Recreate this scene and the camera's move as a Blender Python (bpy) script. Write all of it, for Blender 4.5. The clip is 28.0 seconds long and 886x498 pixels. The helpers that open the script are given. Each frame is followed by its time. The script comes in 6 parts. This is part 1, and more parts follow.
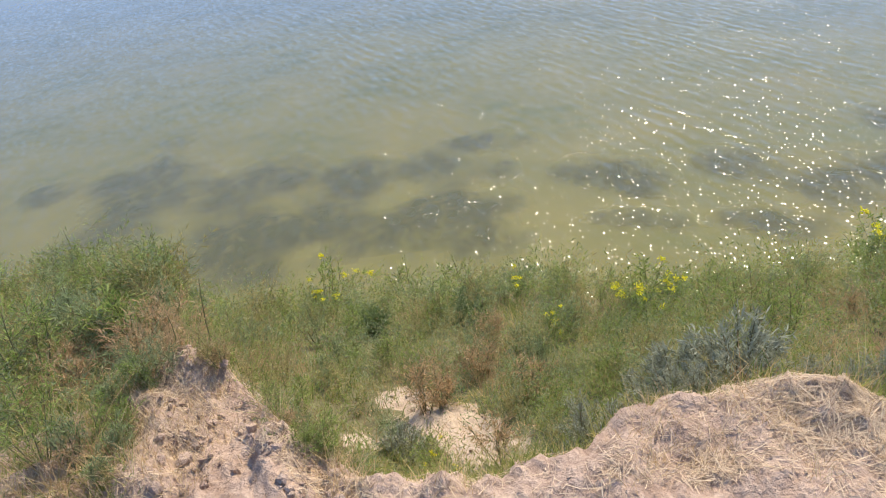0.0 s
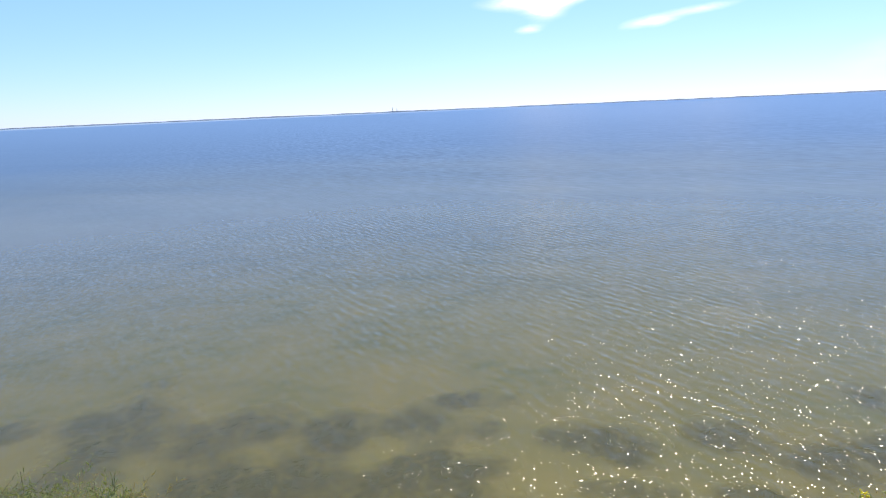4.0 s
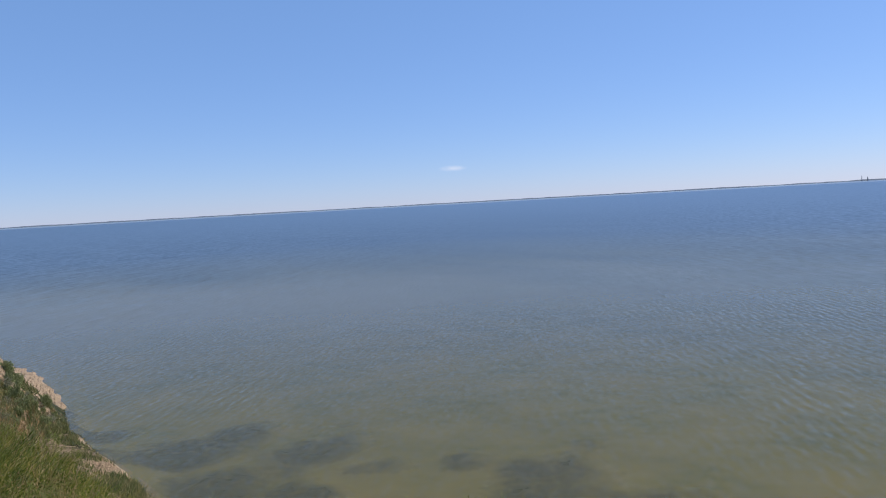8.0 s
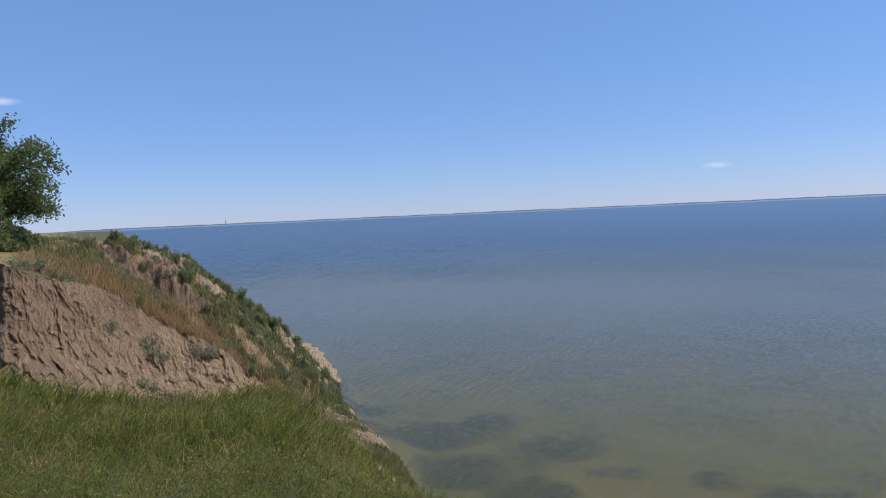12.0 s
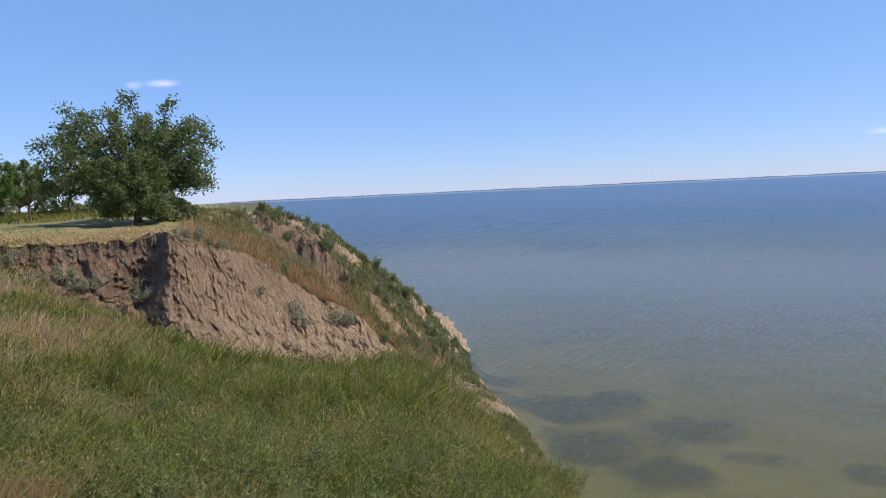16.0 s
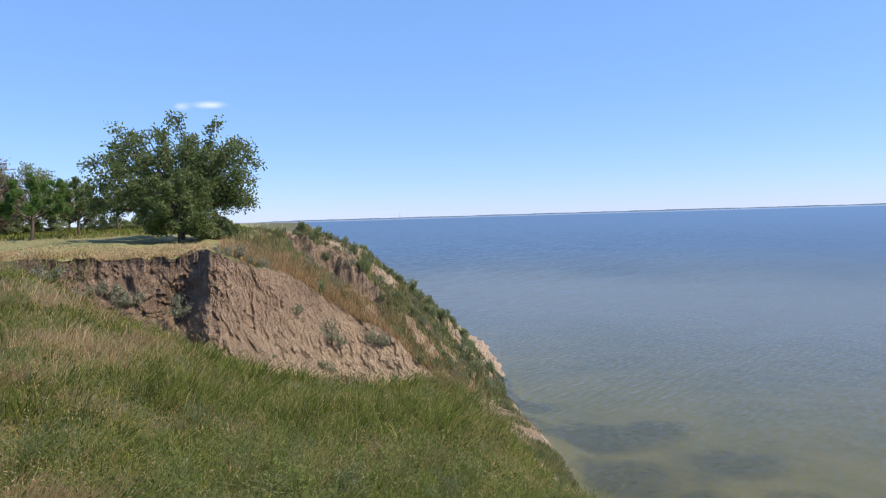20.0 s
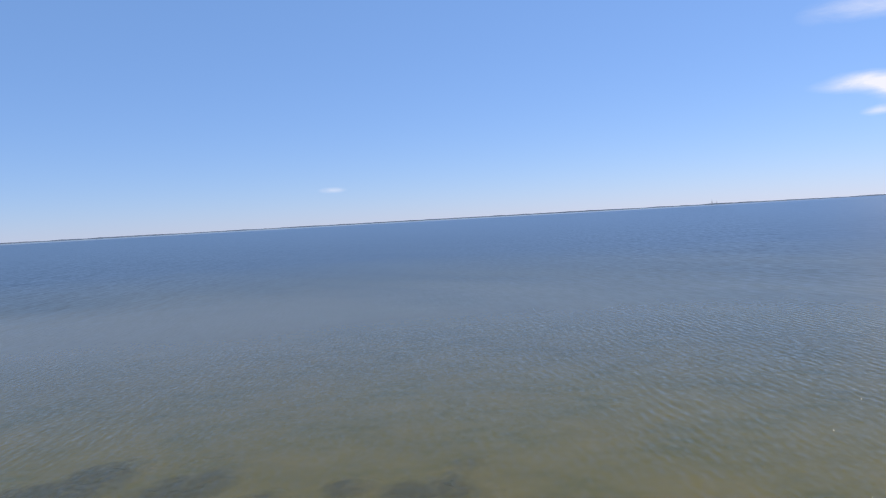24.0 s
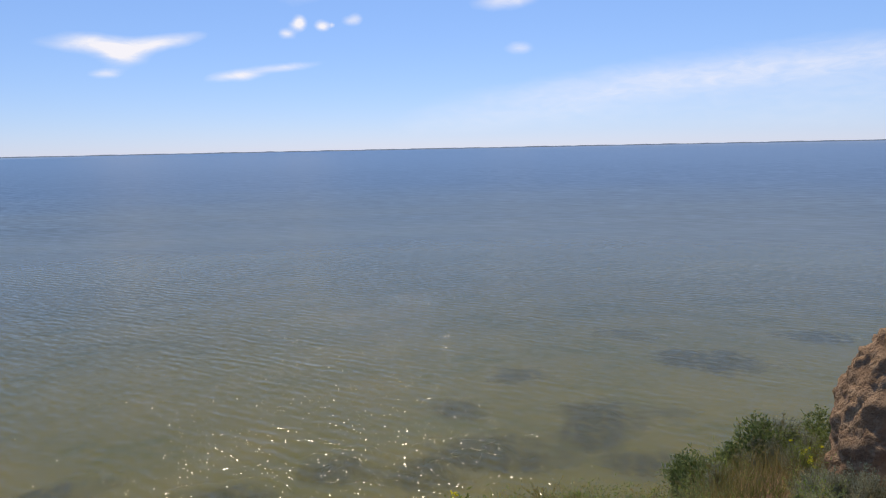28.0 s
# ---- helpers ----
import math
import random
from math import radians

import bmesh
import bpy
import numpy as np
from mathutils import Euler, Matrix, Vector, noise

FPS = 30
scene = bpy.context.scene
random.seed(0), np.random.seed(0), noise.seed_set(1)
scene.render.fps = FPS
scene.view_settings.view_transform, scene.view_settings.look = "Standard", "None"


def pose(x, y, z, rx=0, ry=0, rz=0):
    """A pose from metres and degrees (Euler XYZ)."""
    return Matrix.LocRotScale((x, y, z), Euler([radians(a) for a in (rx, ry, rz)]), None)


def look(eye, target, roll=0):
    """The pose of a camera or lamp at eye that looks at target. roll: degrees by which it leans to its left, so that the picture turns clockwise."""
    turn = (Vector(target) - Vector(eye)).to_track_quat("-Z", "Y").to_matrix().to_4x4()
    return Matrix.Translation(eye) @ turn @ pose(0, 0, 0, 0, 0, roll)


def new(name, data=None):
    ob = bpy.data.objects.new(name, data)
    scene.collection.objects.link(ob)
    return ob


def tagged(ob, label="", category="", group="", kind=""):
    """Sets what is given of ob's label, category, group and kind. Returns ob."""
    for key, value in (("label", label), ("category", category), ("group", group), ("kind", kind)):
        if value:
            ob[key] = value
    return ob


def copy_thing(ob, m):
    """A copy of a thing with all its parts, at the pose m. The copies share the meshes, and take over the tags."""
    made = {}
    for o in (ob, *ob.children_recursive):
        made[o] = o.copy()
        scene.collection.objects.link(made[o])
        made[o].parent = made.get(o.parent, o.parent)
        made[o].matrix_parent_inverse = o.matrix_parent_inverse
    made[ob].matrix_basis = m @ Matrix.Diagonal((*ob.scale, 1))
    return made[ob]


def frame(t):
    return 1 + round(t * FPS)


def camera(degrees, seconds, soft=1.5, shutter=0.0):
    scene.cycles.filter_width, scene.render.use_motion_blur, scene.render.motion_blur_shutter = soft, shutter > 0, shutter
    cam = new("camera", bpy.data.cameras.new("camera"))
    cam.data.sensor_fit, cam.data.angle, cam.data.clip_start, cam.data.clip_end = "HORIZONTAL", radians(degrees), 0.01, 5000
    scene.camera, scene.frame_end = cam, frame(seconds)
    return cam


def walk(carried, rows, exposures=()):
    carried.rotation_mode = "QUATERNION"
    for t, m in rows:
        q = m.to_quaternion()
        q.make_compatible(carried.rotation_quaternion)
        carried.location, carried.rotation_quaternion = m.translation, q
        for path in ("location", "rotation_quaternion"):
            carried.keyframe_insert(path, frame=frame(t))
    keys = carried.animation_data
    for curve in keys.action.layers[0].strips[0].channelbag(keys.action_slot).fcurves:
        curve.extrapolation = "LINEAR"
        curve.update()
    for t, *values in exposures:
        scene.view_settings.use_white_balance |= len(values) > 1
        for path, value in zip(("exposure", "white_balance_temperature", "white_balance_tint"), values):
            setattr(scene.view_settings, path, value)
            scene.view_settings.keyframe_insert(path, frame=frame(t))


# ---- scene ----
# The camera stands on a clay cliff above a shallow salt lake and turns where it stands.
EYE = 9.5          # height of the eye over the water
TURNS = [          # seconds; bearing, tilt and lean in degrees
    (0.0, 0.00, -32.29, -6.63),
    (0.5, 0.03, -30.39, -6.40),
    (1.0, 0.15, -28.05, -5.84),
    (1.5, 0.22, -25.83, -5.56),
    (2.0, 0.67, -23.18, -5.27),
    (2.5, 1.60, -20.38, -4.55),
    (3.0, 1.62, -17.61, -3.60),
    (3.5, 2.58, -14.60, -2.77),
    (4.0, 2.88, -11.45, -2.50),
    (4.5, 2.97, -8.33, -2.06),
    (6.5, -13.29, -5.79, -3.10),
    (7.0, -19.82, -5.19, -3.10),
    (7.5, -26.11, -4.36, -3.08),
    (8.0, -32.01, -3.84, -3.18),
    (8.5, -37.95, -3.34, -3.12),
    (9.0, -43.79, -3.04, -2.92),
    (9.5, -49.33, -2.63, -2.66),
    (10.0, -52.61, -2.44, -2.42),
    (10.5, -53.77, -2.45, -1.98),
    (11.0, -52.63, -2.51, -2.85),
    (11.5, -52.67, -2.68, -2.66),
    (12.0, -52.50, -2.95, -2.61),
    (12.5, -52.54, -3.33, -2.75),
    (14.5, -53.12, -4.42, -1.41),
    (15.0, -56.10, -4.67, -1.60),
    (15.5, -60.50, -4.74, -2.18),
    (16.0, -63.37, -4.76, -2.73),
    (16.5, -68.09, -4.60, -3.00),
    (17.0, -74.50, -4.16, -3.03),
    (17.5, -78.41, -3.98, -2.81),
    (18.0, -80.87, -4.06, -2.58),
    (18.5, -78.75, -4.47, -2.28),
    (19.0, -74.38, -4.81, -2.12),
    (19.5, -70.86, -4.20, -2.14),
    (20.0, -66.33, -2.75, -1.70),
    (20.5, -60.74, -2.12, -1.78),
    (21.0, -53.97, -2.05, -2.41),
    (21.5, -46.93, -2.09, -2.98),
    (22.0, -41.05, -2.13, -2.79),
    (22.5, -35.74, -2.22, -2.84),
    (24.5, -11.26, -3.06, -3.42),
    (25.0, 2.90, -3.77, -3.56),
    (25.5, 9.79, -4.47, -3.36),
    (26.0, 16.42, -5.46, -3.21),
    (26.5, 20.96, -6.26, -2.95),
    (27.0, 25.21, -6.86, -2.49),
    (27.5, 30.44, -7.52, -1.90),
    (28.0, 35.56, -8.34, -1.15),
]
cam = camera(65.23, 28.0, soft=1.0)
walk(cam, [(t, pose(0, 0, EYE, 90 + p, 0, -b) @ pose(0, 0, 0, 0, 0, r)) for t, b, p, r in TURNS],
     exposures=[(0, 0.85, 6650, 10), (1.5, 0.87, 6650, 10), (3.0, 0.8, 6650, 10), (4.0, 0.43, 6600, 10), (4.5, 0.31, 6600, 10), (6.5, -0.18, 6650, 10), (8.0, -0.2, 6750, 10),
                (10.0, -0.28, 6600, 10), (12.5, -0.27, 6500, 10), (14.5, -0.24, 6650, 10), (16.0, -0.02, 6650, 10), (18.0, 0.17, 6650, 10), (20.0, 0.22, 6550, 10), (21.0, 0.05, 6500, 10),
                (22.0, 0.02, 6550, 10), (24.5, -0.26, 6750, 10), (26.0, -0.42, 6900, 10), (28.0, -0.2, 7000, 10)])

# ---- light ----
SUN_AZ, SUN_EL = 36.0, 51.0
world = bpy.data.worlds.new("sky")
scene.world = world
world.use_nodes = True
wn = world.node_tree.nodes
sky = wn.new("ShaderNodeTexSky")
sky.sky_type, sky.sun_disc = "NISHITA", False
sky.sun_elevation, sky.sun_rotation = radians(SUN_EL), radians(SUN_AZ)
sky.altitude, sky.air_density, sky.dust_density, sky.ozone_density = 50, 0.95, 0.03, 6.5
wn["Background"].inputs["Strength"].default_value = 0.128
gain = wn.new("ShaderNodeMix")
gain.data_type, gain.blend_type = "RGBA", "MULTIPLY"
gain.inputs[0].default_value, gain.inputs[7].default_value = 1.0, (1.0, 0.94, 1.18, 1)   # a clear, cold blue sky
world.node_tree.links.new(sky.outputs[0], gain.inputs[6])
veil = wn.new("ShaderNodeMix")   # thin summer haze evens the sky out
veil.data_type = "RGBA"
veil.inputs[0].default_value, veil.inputs[7].default_value = 0.42, (2.0, 4.3, 8.2, 1)
world.node_tree.links.new(gain.outputs[2], veil.inputs[6])
world.node_tree.links.new(veil.outputs[2], wn["Background"].inputs["Color"])
sun = new("sun", bpy.data.lights.new("sun", "SUN"))
sun.data.energy, sun.data.angle, sun.data.color = 4.8, radians(0.53), (1.0, 0.90, 0.73)
sa, se = radians(SUN_AZ), radians(SUN_EL)
sun.matrix_world = look((200 * math.sin(sa) * math.cos(se), 200 * math.cos(sa) * math.cos(se), 200 * math.sin(se)), (0, 0, 0))

# ---- materials ----
rng = np.random.default_rng(7)


class Nodes:
    """A small builder for node materials."""

    def __init__(self, name):
        self.mat = bpy.data.materials.new(name)
        self.mat.use_nodes = True
        self.tree = self.mat.node_tree
        self.bsdf = self.tree.nodes["Principled BSDF"]
        self.out = self.tree.nodes["Material Output"]
        self.coord = self.add("ShaderNodeTexCoord").outputs["Object"]

    def add(self, kind, **props):
        n = self.tree.nodes.new(kind)
        for k, v in props.items():
            setattr(n, k, v)
        return n

    def link(self, a, b):
        self.tree.links.new(a, b)

    def noise(self, scale, detail=4.0, rough=0.55, stretch=None, turn=0.0, distort=0.0):
        n = self.add("ShaderNodeTexNoise")
        n.inputs["Scale"].default_value, n.inputs["Detail"].default_value = scale, detail
        n.inputs["Roughness"].default_value, n.inputs["Distortion"].default_value = rough, distort
        src = self.coord
        if stretch:
            m = self.add("ShaderNodeMapping")
            m.inputs["Scale"].default_value = stretch
            m.vector_type = "TEXTURE"
            m.inputs["Rotation"].default_value = (0, 0, radians(turn))
            self.link(src, m.inputs["Vector"])
            src = m.outputs[0]
        self.link(src, n.inputs["Vector"])
        return n.outputs["Fac"]

    def ramp(self, fac, *stops):
        r = self.add("ShaderNodeValToRGB")
        el = r.color_ramp.elements
        while len(el) < len(stops):
            el.new(0.5)
        for e, (p, c) in zip(el, stops):
            e.position, e.color = p, (*c, 1.0) if len(c) == 3 else c
        self.link(fac, r.inputs[0])
        return r.outputs[0]

    def mix(self, fac, a, b, how="MIX"):
        m = self.add("ShaderNodeMix", data_type="RGBA", blend_type=how)
        for sock, v in ((m.inputs[0], fac), (m.inputs[6], a), (m.inputs[7], b)):
            if isinstance(v, (int, float)):
                sock.default_value = v
            elif isinstance(v, tuple):
                sock.default_value = (*v, 1.0)
            else:
                self.link(v, sock)
        return m.outputs[2]

    def math(self, op, a, b=0.0, clamp=False):
        m = self.add("ShaderNodeMath", operation=op, use_clamp=clamp)
        for sock, v in zip(m.inputs, (a, b)):
            if isinstance(v, (int, float)):
                sock.default_value = v
            else:
                self.link(v, sock)
        return m.outputs[0]

    def bump(self, height, dist, strength=1.0, under=None):
        b = self.add("ShaderNodeBump")
        b.inputs["Distance"].default_value, b.inputs["Strength"].default_value = dist, strength
        self.link(height, b.inputs["Height"])
        if under:
            self.link(under, b.inputs["Normal"])
        return b.outputs[0]

    def finish(self, color=None, rough=0.9, normal=None, spec=0.3):
        if isinstance(color, tuple):
            self.bsdf.inputs["Base Color"].default_value = (*color, 1)
        elif color:
            self.link(color, self.bsdf.inputs["Base Color"])
        self.bsdf.inputs["Roughness"].default_value = rough
        self.bsdf.inputs["Specular IOR Level"].default_value = spec
        if normal:
            self.link(normal, self.bsdf.inputs["Normal"])
        return self.mat


def grainy(name, a, b, c, coarse, fine, rough=0.92, depth=0.02, stretch=None):
    """Three tones mixed by a coarse and a fine noise, with relief."""
    n = Nodes(name)
    big, small = n.noise(coarse, 5, 0.6, stretch), n.noise(fine, 6, 0.65, stretch)
    col = n.mix(n.ramp(big, (0.35, (0, 0, 0)), (0.65, (1, 1, 1))), a, b)
    col = n.mix(n.ramp(small, (0.42, (0, 0, 0)), (0.72, (1, 1, 1))), col, c)
    return n.finish(col, rough, n.bump(small, depth))


def leafy(name, tones, light=0.45, coarse=0.6, patch=None, rough=0.5, mottle=None):
    """Leaves and blades: every piece takes its own tone, patches of a second tone lie over the field."""
    n = Nodes(name)
    geo = n.add("ShaderNodeNewGeometry")
    steps = [(i / max(1, len(tones) - 1), t) for i, t in enumerate(tones)]
    col = n.ramp(geo.outputs["Random Per Island"], *steps)
    if patch:
        f = n.math("ADD", n.noise(coarse, 4, 0.6), n.math("MULTIPLY", geo.outputs["Random Per Island"], 0.10))
        f = n.ramp(f, (patch[0], (0, 0, 0)), (patch[0] + 0.08, (1, 1, 1)))
        other = n.ramp(geo.outputs["Random Per Island"], *[(i / max(1, len(patch[1]) - 1), t) for i, t in enumerate(patch[1])])
        col = n.mix(f, col, other)
    if mottle:   # clumps that differ in tone
        m = n.mix(n.ramp(n.noise(mottle[0], 3, 0.6), (0.38, (0, 0, 0)), (0.62, (1, 1, 1))), mottle[1], mottle[2])
        col = n.mix(1.0, col, m, "MULTIPLY")
    n.finish(col, rough, spec=0.12)
    tr = n.add("ShaderNodeBsdfTranslucent")
    n.link(col, tr.inputs["Color"])
    mx = n.add("ShaderNodeMixShader")
    mx.inputs[0].default_value = light
    n.link(n.bsdf.outputs[0], mx.inputs[1])
    n.link(tr.outputs[0], mx.inputs[2])
    n.link(mx.outputs[0], n.out.inputs["Surface"])
    return n.mat


def clay_material():
    n = Nodes("layered_clay")
    big, small, fine = n.noise(0.5, 5, 0.6), n.noise(4.5, 6, 0.68, (1, 1, 2.6)), n.noise(15.0, 5, 0.7)
    col = n.mix(n.ramp(big, (0.35, (0, 0, 0)), (0.65, (1, 1, 1))), (0.34, 0.235, 0.163), (0.205, 0.138, 0.096))
    col = n.mix(n.ramp(small, (0.42, (0, 0, 0)), (0.72, (1, 1, 1))), col, (0.43, 0.308, 0.215))
    sep = n.add("ShaderNodeSeparateXYZ")
    n.link(n.coord, sep.inputs[0])
    level = n.math("ADD", sep.outputs["Z"], n.math("MULTIPLY", n.math("SUBTRACT", big, 0.5), 1.3))
    tan = n.ramp(n.math("DIVIDE", level, 10.0), (0.38, (0.85, 0.85, 0.85)), (0.66, (0, 0, 0)))   # paler tan towards the bottom
    col = n.mix(tan, col, n.mix(n.ramp(small, (0.35, (0, 0, 0)), (0.7, (1, 1, 1))), (0.315, 0.222, 0.145), (0.585, 0.44, 0.30)))
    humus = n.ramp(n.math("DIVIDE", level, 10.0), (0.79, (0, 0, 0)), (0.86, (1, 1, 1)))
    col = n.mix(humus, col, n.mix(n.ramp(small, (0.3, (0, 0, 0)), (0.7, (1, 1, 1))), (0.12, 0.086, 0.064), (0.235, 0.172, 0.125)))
    return n.finish(col, 0.95, n.bump(fine, 0.11, 1.0, n.bump(small, 0.34)), 0.1)


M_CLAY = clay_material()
M_TAN = grainy("orange_brown_clay", (0.30, 0.178, 0.10), (0.17, 0.10, 0.058), (0.40, 0.26, 0.155), 1.8, 9.0, depth=0.12)
M_SOIL = grainy("trodden_soil", (0.41, 0.282, 0.20), (0.265, 0.176, 0.126), (0.49, 0.355, 0.262), 3.5, 26.0, depth=0.04)
M_TURF = grainy("turf_soil", (0.075, 0.085, 0.03), (0.14, 0.115, 0.055), (0.095, 0.085, 0.036), 0.5, 9.0, depth=0.03)
M_SAND = grainy("pale_sandy_clay", (0.37, 0.28, 0.19), (0.27, 0.195, 0.13), (0.43, 0.335, 0.24), 2.2, 16.0, depth=0.03)
M_RIM = grainy("sandy_rim_clay", (0.33, 0.245, 0.165), (0.20, 0.145, 0.10), (0.42, 0.325, 0.23), 1.6, 8.0, depth=0.12)
M_LAWN = grainy("dry_lawn", (0.22, 0.20, 0.08), (0.14, 0.16, 0.05), (0.30, 0.24, 0.125), 0.16, 3.0, depth=0.04)
M_BED = grainy("lake_bed", (0.31, 0.265, 0.125), (0.16, 0.175, 0.075), (0.26, 0.235, 0.112), 0.22, 0.9, depth=0.02)
M_BARK = grainy("bark", (0.10, 0.075, 0.055), (0.06, 0.045, 0.035), (0.16, 0.13, 0.10), 2.0, 14.0, depth=0.02)
M_DEAD = grainy("bare_dead_wood", (0.42, 0.38, 0.32), (0.32, 0.28, 0.24), (0.50, 0.46, 0.40), 2.0, 12.0, depth=0.01)
M_GRASS = leafy("grass_blades", [(0.062, 0.095, 0.015), (0.135, 0.175, 0.03), (0.22, 0.24, 0.056), (0.36, 0.30, 0.115)], light=0.5,
                patch=(0.62, [(0.47, 0.32, 0.16), (0.34, 0.215, 0.10), (0.20, 0.17, 0.06), (0.54, 0.42, 0.24)]), coarse=0.9,
                mottle=(3.2, (0.5, 0.58, 0.5), (1.4, 1.3, 1.15)))
M_LEDGE = leafy("ledge_grass_blades", [(0.088, 0.122, 0.024), (0.185, 0.215, 0.055), (0.28, 0.26, 0.096), (0.46, 0.34, 0.175)], light=0.5,
                mottle=(4.0, (0.68, 0.76, 0.68), (1.42, 1.34, 1.28)))
M_RUST = leafy("rusty_dry_grass", [(0.39, 0.235, 0.12), (0.47, 0.305, 0.165), (0.27, 0.195, 0.08), (0.51, 0.375, 0.22)])
M_HEAD = leafy("headland_grass_blades", [(0.115, 0.135, 0.048), (0.16, 0.175, 0.068), (0.23, 0.215, 0.105), (0.31, 0.25, 0.14)], light=0.45, mottle=(1.6, (0.7, 0.8, 0.75), (1.2, 1.15, 1.1)))
M_RIM_GRASS = leafy("brownish_rim_grass", [(0.13, 0.125, 0.04), (0.20, 0.165, 0.065), (0.28, 0.21, 0.10), (0.16, 0.16, 0.05)], light=0.4)
M_STRAW = leafy("straw", [(0.50, 0.36, 0.19), (0.60, 0.46, 0.27), (0.46, 0.31, 0.16), (0.40, 0.26, 0.13)], light=0.4)
M_LITTER = leafy("lying_straw", [(0.46, 0.33, 0.21), (0.58, 0.44, 0.29), (0.38, 0.265, 0.17), (0.22, 0.15, 0.095)], light=0.05)
M_WEED = leafy("weed_leaves", [(0.09, 0.13, 0.027), (0.195, 0.255, 0.053), (0.29, 0.33, 0.09), (0.215, 0.235, 0.07)])
M_WEED_OLIVE = leafy("olive_weed_leaves", [(0.215, 0.20, 0.06), (0.285, 0.26, 0.09), (0.34, 0.29, 0.12), (0.30, 0.20, 0.085)])
M_WEED_PALE = leafy("pale_green_weed_leaves", [(0.115, 0.145, 0.06), (0.20, 0.245, 0.10), (0.29, 0.32, 0.155), (0.19, 0.21, 0.10)])
M_SAGE = leafy("grey_wormwood_leaves", [(0.195, 0.20, 0.125), (0.265, 0.27, 0.18), (0.355, 0.355, 0.25), (0.125, 0.13, 0.08)], light=0.35)
M_STEM = grainy("weed_stem", (0.13, 0.12, 0.05), (0.20, 0.15, 0.08), (0.10, 0.11, 0.04), 4.0, 30.0, depth=0.003)
M_YELLOW = leafy("yellow_petals", [(0.72, 0.62, 0.02), (0.80, 0.72, 0.05)], light=0.3)
M_LEAF = leafy("dark_tree_leaves", [(0.09, 0.125, 0.036), (0.135, 0.175, 0.055), (0.20, 0.235, 0.10), (0.115, 0.15, 0.055)], light=0.4, rough=0.38)
M_LEAF_LIGHT = leafy("fresh_tree_leaves", [(0.11, 0.19, 0.045), (0.14, 0.23, 0.06), (0.09, 0.15, 0.04)], light=0.4)
M_LEAF_GREY = leafy("grey_green_tree_leaves", [(0.21, 0.245, 0.11), (0.27, 0.30, 0.15), (0.16, 0.20, 0.085)], light=0.3)
M_LEAF_PLUM = leafy("brownish_purple_tree_leaves", [(0.18, 0.135, 0.12), (0.23, 0.175, 0.145), (0.17, 0.17, 0.09), (0.22, 0.20, 0.105)], light=0.3)
# distance haze is put into this blue-grey base colour
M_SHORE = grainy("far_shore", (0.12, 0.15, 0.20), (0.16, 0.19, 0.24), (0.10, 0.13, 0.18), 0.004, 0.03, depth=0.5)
M_PLASTER = grainy("weathered_plaster", (0.34, 0.31, 0.27), (0.27, 0.24, 0.21), (0.40, 0.37, 0.33), 0.8, 9.0, depth=0.01)
M_DARK = grainy("dark_opening", (0.03, 0.03, 0.03), (0.05, 0.045, 0.04), (0.02, 0.02, 0.02), 1.0, 8.0, depth=0.01)
M_STEEL = grainy("mast_steel", (0.25, 0.25, 0.26), (0.20, 0.20, 0.21), (0.3, 0.3, 0.3), 0.5, 4.0, rough=0.6, depth=0.01)


